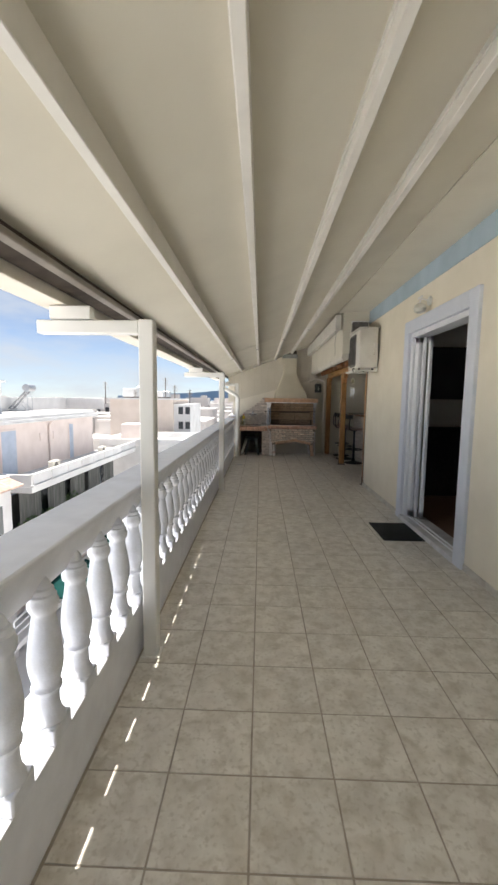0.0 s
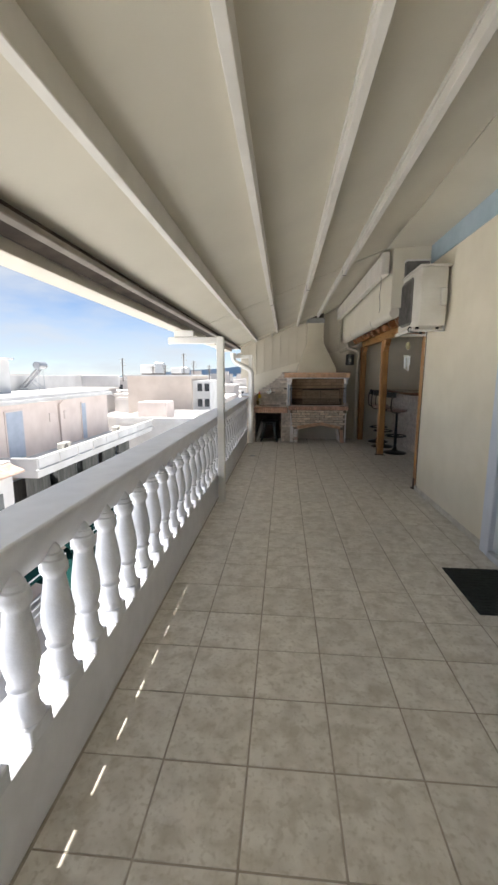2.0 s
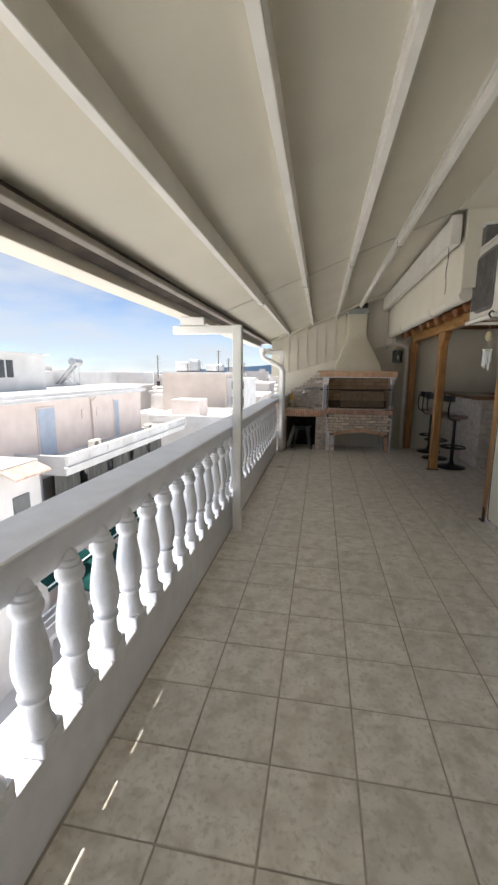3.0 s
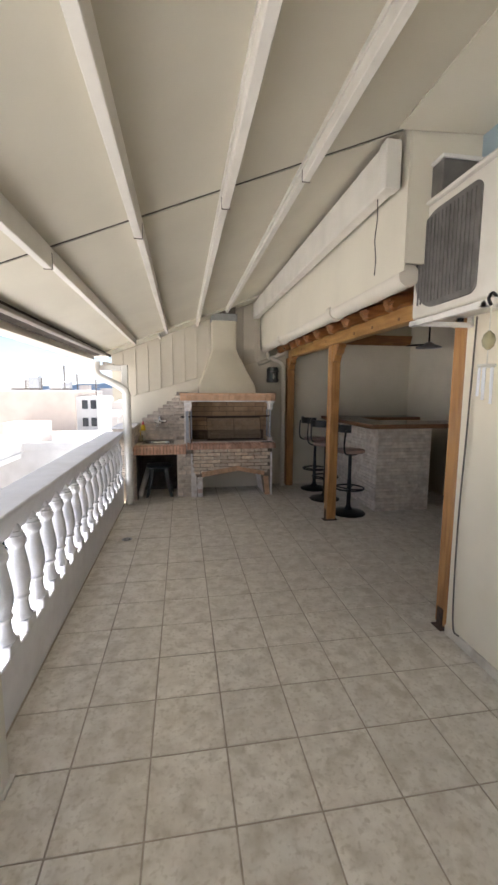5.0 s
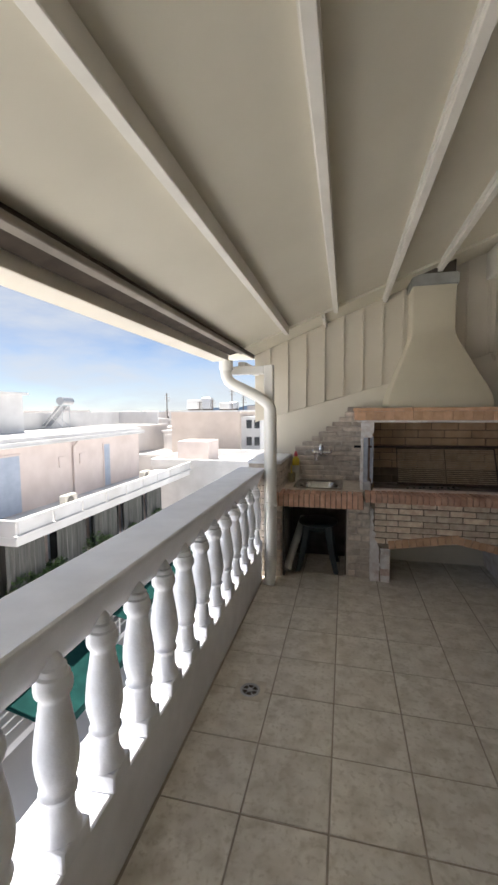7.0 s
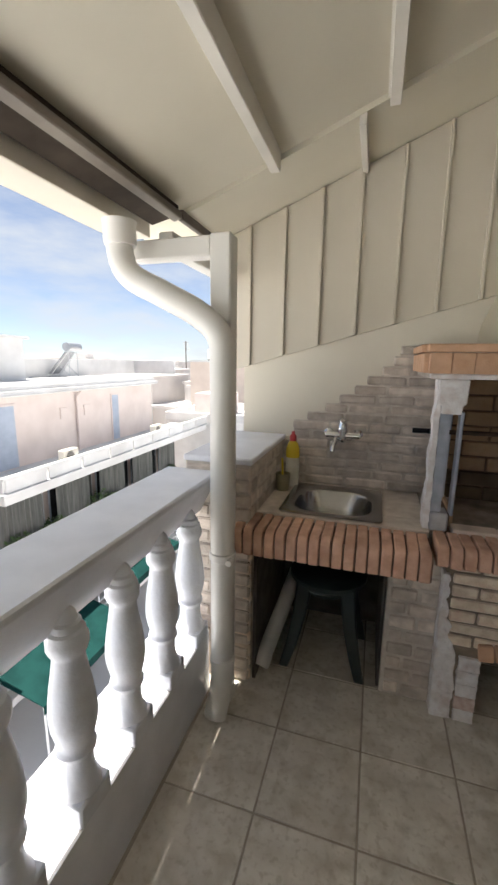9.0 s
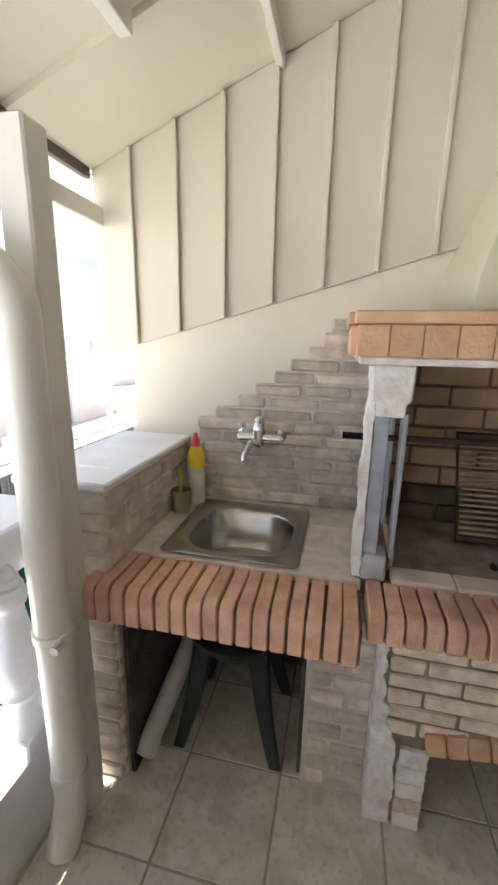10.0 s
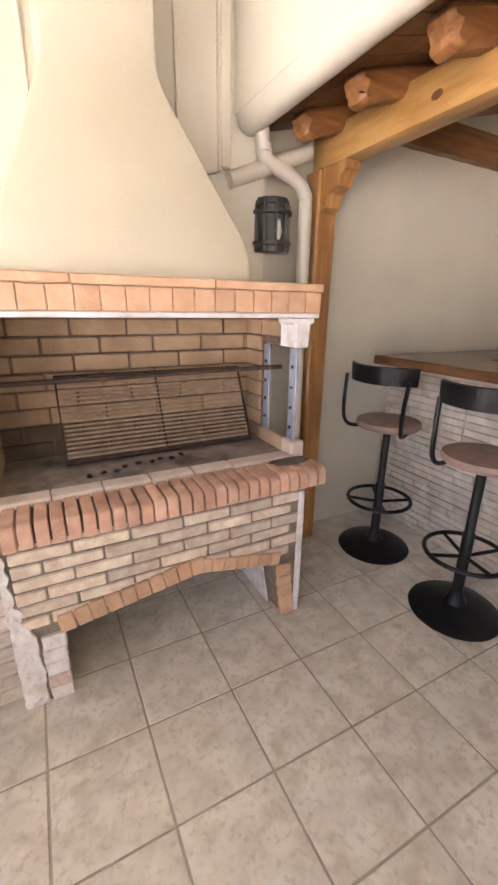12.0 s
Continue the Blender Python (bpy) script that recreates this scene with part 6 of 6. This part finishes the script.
def solar(x, y, z, s=1.0, rz=0):
    t = thing("solar_heater", "tilted solar water heater with a white tank on a steel frame", "solar heater", (0, 0, 0), "solar heaters")
    bm = bmesh.new()
    box(bm, -0.5, 0.5, -0.03, 0.03, 0, 1.7, 0.01, 1, pose(0, -0.55, 0.2, -42, 0, 0))
    part("collector", bm, M_SOLAR, t, "dark glass collector")
    bm = bmesh.new()
    tube(bm, [(-0.65, 0.75, 1.75), (0.65, 0.75, 1.75)], 0.25, 16)
    part("tank", bm, M_GALV, t, "round steel tank", True)
    for sx in (-0.45, 0.45):
        bm = bmesh.new()
        tube(bm, [(sx, 0.75, 0), (sx, 0.75, 1.6)], 0.025, 6)
        tube(bm, [(sx, -0.55, 0), (sx, 0.75, 1.5)], 0.02, 6)
        tube(bm, [(sx, 0.75, 0.1), (sx, 0.0, 0.8)], 0.02, 6)
        part("stand", bm, M_GALV, t)
    t.matrix_basis = pose(x, y, z, 0, 0, rz) @ Matrix.Diagonal((s, s, s, 1))
    return t


s0 = solar(-17.0, 28.0, 0.45, 0.95, -80)
copy_thing(s0, pose(-18.5, 16.0, 0.45, 0, 0, -110))
copy_thing(s0, pose(-17.4, 20.4, 2.46, 0, 0, -95))

# white low house and the peach block beyond
wh = thing("white_house", "low white flat-roofed house beyond the terrace block", "building", (-10, 37, GZ))
W0 = Vector((-10, 37, GZ))
bm = bmesh.new()
box(bm, -13.5, -5.0, 33.6, 41.0, GZ, -2.5)
nb("wall", bm, M_ROOFW, None, "", wh, W0)
for a in ((-13.6, -4.9, 33.5, 33.75), (-13.6, -4.9, 40.85, 41.1)):
    bm = bmesh.new()
    box(bm, a[0], a[1], a[2], a[3], -2.5, -1.95, 0.02)
    nb("parapet", bm, M_ROOFW, None, "", wh, W0)
for x in (-13.6, -5.15):
    bm = bmesh.new()
    box(bm, x, x + 0.25, 33.75, 40.85, -2.5, -1.95, 0.02)
    nb("parapet", bm, M_ROOFW, None, "", wh, W0)
bm = bmesh.new()
box(bm, -12.8, -10.2, 36.5, 39.0, -2.5, -0.9, 0.02)
nb("roof_box", bm, M_PINK, None, "", wh, W0)
pb = thing("peach_building", "plain peach rendered block with roof tanks and aerials", "building", (-12, 47, GZ))
Q0 = Vector((-12, 47, GZ))
bm = bmesh.new()
box(bm, -16.2, -9.4, 43, 52, GZ, 1.35)
pw = nb("wall", bm, M_PEACH, None, "", pb, Q0)
bm = bmesh.new()
box(bm, -16.35, -9.25, 42.9, 52.1, 1.35, 1.5)
nb("roof", bm, M_ROOFW, None, "", pb, Q0)
bm = bmesh.new()
box(bm, -9.4, -7.6, 43.6, 51, GZ, 0.9)
nb("side_wing", bm, M_ROOFW, None, "", pb, Q0)
for k in range(4):
    for q in range(2):
        bm = bmesh.new()
        box(bm, -8.9 + q * 0.75, -8.4 + q * 0.75, 43.55, 43.65, -0.2 - k * 1.6, 0.6 - k * 1.6, 0.01)
        nb("window", bm, M_GLASS_D, None, "", pb, Q0)
for k in range(3):
    bm = bmesh.new()
    box(bm, -9.42, -9.36, 45 + 2.2 * k, 46 + 2.2 * k, -0.5, 0.7, 0.01)
    nb("window", bm, M_GLASS_D, None, "", pb, Q0)
random.seed(4)
for x, y, z, h in ((-16.8, 43.4, 1.2, 2.0), (-14.4, 46, 1.5, 0.9), (-13.0, 46, 1.5, 1.1), (-10.4, 44, 1.5, 2.2), (-9.8, 46, 1.5, 1.5), (-7.9, 45, 0.9, 1.6)):
    t = thing("roof_aerial", "thin dark television aerial mast on a roof", "aerial", (x, y, z), "aerials")
    bm = bmesh.new()
    tube(bm, [(0, 0, -0.4), (0, 0, h)], 0.05, 6)
    part("mast", bm, M_DARK, t)
    bm = bmesh.new()
    for q in range(5):
        tube(bm, [(-0.28, 0.05 * q, h - 0.1 - 0.16 * q), (0.28, 0.05 * q, h - 0.1 - 0.16 * q)], 0.018, 4)
    part("rods", bm, M_DARK, t)
for x, y, w, h in ((-15.2, 47, 1.6, 1.1), (-13.7, 46.5, 0.9, 1.3), (-12.2, 48, 1.2, 0.8), (-10.6, 45.5, 0.7, 0.8)):
    t = thing("roof_tank", "small pale roof tank and plant box", "roof tank", (x, y, 1.5), "roof tanks")
    bm = bmesh.new()
    box(bm, -w / 2, w / 2, -0.5, 0.5, 0.15, h, 0.05)
    part("tank", bm, M_GALV if w < 1 else M_ROOFW, t)
    bm = bmesh.new()
    box(bm, -w / 2.2, w / 2.2, -0.4, 0.4, 0, 0.15)
    part("stand", bm, M_DARK, t)

# low neighbour with a tiled canopy
cl = thing("low_house", "small white house with a tiled canopy below", "building", (-11.5, 13.5, GZ))
L0 = Vector((-11.5, 13.5, GZ))
bm = bmesh.new()
box(bm, -14.5, -10.1, 12.0, 15.8, GZ, -1.7)
nb("wall", bm, M_ROOFW, None, "", cl, L0)
bm = bmesh.new()
for k in range(16):
    y = 14.0 + k * 0.11
    tube(bm, [(-9.5, y, -2.05), (-10.2, y, -1.75)], 0.055, 8)
canopy = nb("tiled_canopy", bm, M_CANOPY, None, "", cl, L0)
canopy["kind"] = "stuff"
bm = bmesh.new()
box(bm, -10.14, -10.07, 12.6, 13.4, -4.6, -2.8, 0.01)
nb("window", bm, M_GLASS_D, None, "", cl, L0)
bm = bmesh.new()
box(bm, -10.14, -10.07, 14.4, 15.2, -4.6, -2.8, 0.01)
nb("window", bm, M_GLASS_D, None, "", cl, L0)

# teal sun-blinds over the street
for k, (x, y, z) in enumerate(((-9.3, 22.5, -6.6), (-9.3, 27.0, -6.6), (-8.6, 17.6, -7.0))):
    t = thing("street_awning", "teal canvas shop awning over the street", "awning", (x, y, z), "street awnings")
    bm = bmesh.new()
    prism(bm, [(-1.3, 0.55), (1.3, 0.0), (1.3, -0.25), (1.28, -0.25), (1.28, -0.02), (-1.3, 0.52)], "y", -1.9, 1.9)
    part("canvas", bm, M_TEAL, t)
    for s in (-1.85, 1.85):
        bm = bmesh.new()
        tube(bm, [(1.25, s, -0.02), (1.25, s, GZ - z)], 0.03, 6)
        part("support", bm, M_ALU, t)


for y0, y1 in ((14.6, 17.4), (17.8, 21.2), (21.7, 26.0)):
    t = thing("balcony_awning", "teal canvas sun awning over a lower balcony", "awning", (-10.42, (y0 + y1) / 2, -5.75), "balcony awnings")
    h = (y1 - y0) / 2
    bm = bmesh.new()
    prism(bm, [(0.0, 0.50), (1.25, -0.35), (1.25, -0.55), (1.23, -0.55), (1.23, -0.37), (0.0, 0.46)], "y", -h, h)
    part("canvas", bm, M_TEAL, t)
    bm = bmesh.new()
    box(bm, -0.02, 0.12, -h - 0.05, h + 0.05, 0.50, 0.66, 0.02)
    part("roller_box", bm, M_ALU, t)
    bm = bmesh.new()
    tube(bm, [(1.25, -h, -0.36), (1.25, h, -0.36)], 0.03, 8)
    part("front_rail", bm, M_ALU, t)
for z in (-7.9, -10.9):
    t = thing("balcony_railing", "white metal railing along a lower balcony", "railing", (-9.15, 20.2, z), "balcony railings")
    bm = bmesh.new()
    box(bm, -1.2, 0.08, -6.2, 6.2, -0.25, 0.0, 0.02)
    part("slab_edge", bm, M_ROOFW, t)
    for dz in (0.35, 0.65, 0.95):
        bm = bmesh.new()
        tube(bm, [(0, -6.1, dz), (0, 6.1, dz)], 0.03, 6)
        part("rail", bm, M_ALU, t)
    for k in range(9):
        bm = bmesh.new()
        tube(bm, [(0, -6.1 + k * 1.525, 0), (0, -6.1 + k * 1.525, 0.95)], 0.03, 6)
        part("post", bm, M_ALU, t)


def shrub(x, y, z, h, w, n, name="potted_shrub", label="leafy green shrub in a pot on the balcony"):
    t = thing(name, label, "shrub" if name == "potted_shrub" else "tree", (x, y, z), name + "s")
    bm = bmesh.new()
    if name == "potted_shrub":
        lathe(bm, [(0.12, 0), (0.17, 0.28), (0.15, 0.28)], 12)
        part("pot", bm, M_TERRA, t)
        base_z = 0.28
    else:
        base_z = h * 0.45
    bm = bmesh.new()
    tube(bm, [(0, 0, 0.05), (0.03, 0.02, base_z), (0.0, 0.05, base_z + h * 0.35)], [0.05 + 0.03 * h / 3, 0.04 + 0.02 * h / 3, 0.02], 7)
    for q in range(5):
        a = q * 1.26
        tube(bm, [(0.02, 0.02, base_z), (0.3 * w * math.cos(a), 0.3 * w * math.sin(a), base_z + h * 0.4)], [0.03, 0.01], 5)
    part("trunk", bm, M_BARK, t)
    vs_, fs_ = [], []
    for q in range(n):
        u = Vector((random.gauss(0, 1), random.gauss(0, 1), random.gauss(0, 1))).normalized() * random.uniform(0.35, 1.0) ** 0.5
        c = Vector((u.x * w * 0.5, u.y * w * 0.5, base_z + h * 0.35 + u.z * h * 0.42))
        c *= 1 + 0.18 * noise.noise(c * 3)
        d1 = Vector((random.gauss(0, 1), random.gauss(0, 1), random.gauss(0, 0.6))).normalized() * 0.09
        d2 = Vector((random.gauss(0, 1), random.gauss(0, 1), random.gauss(0, 0.6))).normalized() * 0.05
        b = len(vs_)
        vs_ += [c - d1, c + d2, c + d1, c - d2]
        fs_.append((b, b + 1, b + 2, b + 3))
    me = bpy.data.meshes.new("crown")
    me.from_pydata(vs_, [], fs_)
    me.materials.append(M_LEAF)
    ob = new("crown", me)
    ob.parent = t
    tagged(ob, kind="stuff")


random.seed(31)
for y, h, w in ((18.9, 1.3, 1.2), (19.7, 1.0, 1.2), (20.6, 1.2, 1.2), (22.9, 1.6, 1.5), (24.0, 1.1, 1.2), (26.5, 0.9, 0.9), (29.4, 1.1, 1.0)):
    shrub(-11.15, y, -5.6, h, w, 500)
# parked cars far below
for x, y, mm in ((-4.2, 9.0, M_ROOFW), (-4.3, 14.2, M_DOORB), (-4.2, 19.8, M_BLACK)):
    t = thing("parked_car", "small parked car in the street below", "car", (x, y, GZ), "parked cars")
    bm = bmesh.new()
    prism(bm, [(-2.0, 0.3), (2.0, 0.3), (2.05, 0.75), (1.3, 0.9), (0.7, 1.4), (-1.1, 1.42), (-1.8, 0.95), (-2.05, 0.8)], "x", -0.82, 0.82, 0.06)
    part("body", bm, mm, t)
    bm = bmesh.new()
    prism(bm, [(1.15, 0.95), (0.68, 1.33), (-1.05, 1.35), (-1.55, 0.98)], "x", -0.83, 0.83, 0.01)
    part("window", bm, M_GLASS_D, t)
    for sx in (-0.8, 0.8):
        for sy in (-1.25, 1.3):
            bm = bmesh.new()
            lathe(bm, [(0.31, -0.1), (0.31, 0.1)], 16, Matrix.Translation((sx, sy, 0.31)) @ pose(0, 0, 0, 0, 90, 0))
            part("wheel", bm, M_BLACK, t)

# the town towards the sea
random.seed(77)
vs_, fs_, mi_ = [], [], []


def add_box(x0, x1, y0, y1, z0, z1, m):
    b = len(vs_)
    vs_.extend([(x0, y0, z0), (x1, y0, z0), (x1, y1, z0), (x0, y1, z0), (x0, y0, z1), (x1, y0, z1), (x1, y1, z1), (x0, y1, z1)])
    for f in ((0, 1, 5, 4), (1, 2, 6, 5), (2, 3, 7, 6), (3, 0, 4, 7), (4, 5, 6, 7)):
        fs_.append(tuple(b + i for i in f))
        mi_.append(m)


for k in range(420):
    d = 56 + 520 * (k / 420) ** 1.4
    a = radians(random.uniform(-12, 78))
    x, y = -d * math.sin(a), d * math.cos(a)
    if y < 30 and x > -30 or (x > -24 and y < 54):
        continue
    w, l, h = random.uniform(7, 15), random.uniform(7, 14), random.uniform(5, 9.4) + (random.random() < 0.12) * 2.0
    add_box(x, x + w, y, y + l, GZ, GZ + h, 0)
    add_box(x - 0.2, x + w + 0.2, y - 0.2, y + l + 0.2, GZ + h, GZ + h + 0.3, 0)
    if random.random() < 0.6:
        rx, ry = x + random.uniform(0.5, w - 3), y + random.uniform(0.5, l - 3)
        add_box(rx, rx + 2.4, ry, ry + 2.4, GZ + h + 0.3, GZ + h + random.uniform(0.9, 1.9), 0)
    for fl in range(int(h // 3)):
        for q in range(int(w // 2.6)):
            add_box(x + 0.8 + q * 2.6, x + 1.9 + q * 2.6, y - 0.05, y + 0.1, GZ + 0.8 + fl * 3, GZ + 2.2 + fl * 3, 1)
        for q in range(int(l // 2.6)):
            add_box(x + w - 0.1, x + w + 0.05, y + 0.8 + q * 2.6, y + 1.9 + q * 2.6, GZ + 0.8 + fl * 3, GZ + 2.2 + fl * 3, 1)
me = bpy.data.meshes.new("far_town")
me.from_pydata(vs_, [], fs_)
me.materials.append(M_CITY)
me.materials.append(M_GLASS_D)
for p, m_ in zip(me.polygons, mi_):
    p.material_index = m_
tagged(new("far_town", me), "white flat-roofed town stretching down to the sea", "town", kind="stuff")

# ---------------- floor tiles ----------------
G = 0.0038
ME_TILE = block_mesh("tile", TX - 2 * G, TY - 2 * G, 0.012, 0.0018, M_TILE)
bmj = bmesh.new()
for i in range(-3, 13):
    for j in range(-14, 32):
        x0, x1 = i * TX, (i + 1) * TX
        y0, y1 = TY0 + j * TY, TY0 + (j + 1) * TY
        if i == -3:
            continue
        if x0 > WALL_X - 0.05 and y0 < HOUSE_END - 0.2:
            continue
        if y0 > BACK_Y or y1 < Y_S or x0 > KIT_X:
            continue
        whole = x1 < WALL_X + 0.01 and i >= -1
        if 0.3 < y0 < 11.2 and i in range(-1, 5) and len(floor.children) < 300:
            piece("tile", ME_TILE, floor, pose(x0 + TX / 2, y0 + TY / 2, -0.006 + random.uniform(-0.0006, 0.0006), random.uniform(-0.05, 0.05), random.uniform(-0.05, 0.05), 0))
        else:
            cx0, cx1 = max(x0, KERB_X) + G, min(x1, KIT_X if y0 > HOUSE_END - 0.2 else WALL_X) - G
            if cx1 - cx0 > 0.02:
                box(bmj, cx0, cx1, max(y0 + G, Y_S), min(y1 - G, BACK_Y), -0.012, 0.0)
tagged(part("tile_field", bmj, M_TILE_J, floor), kind="stuff")
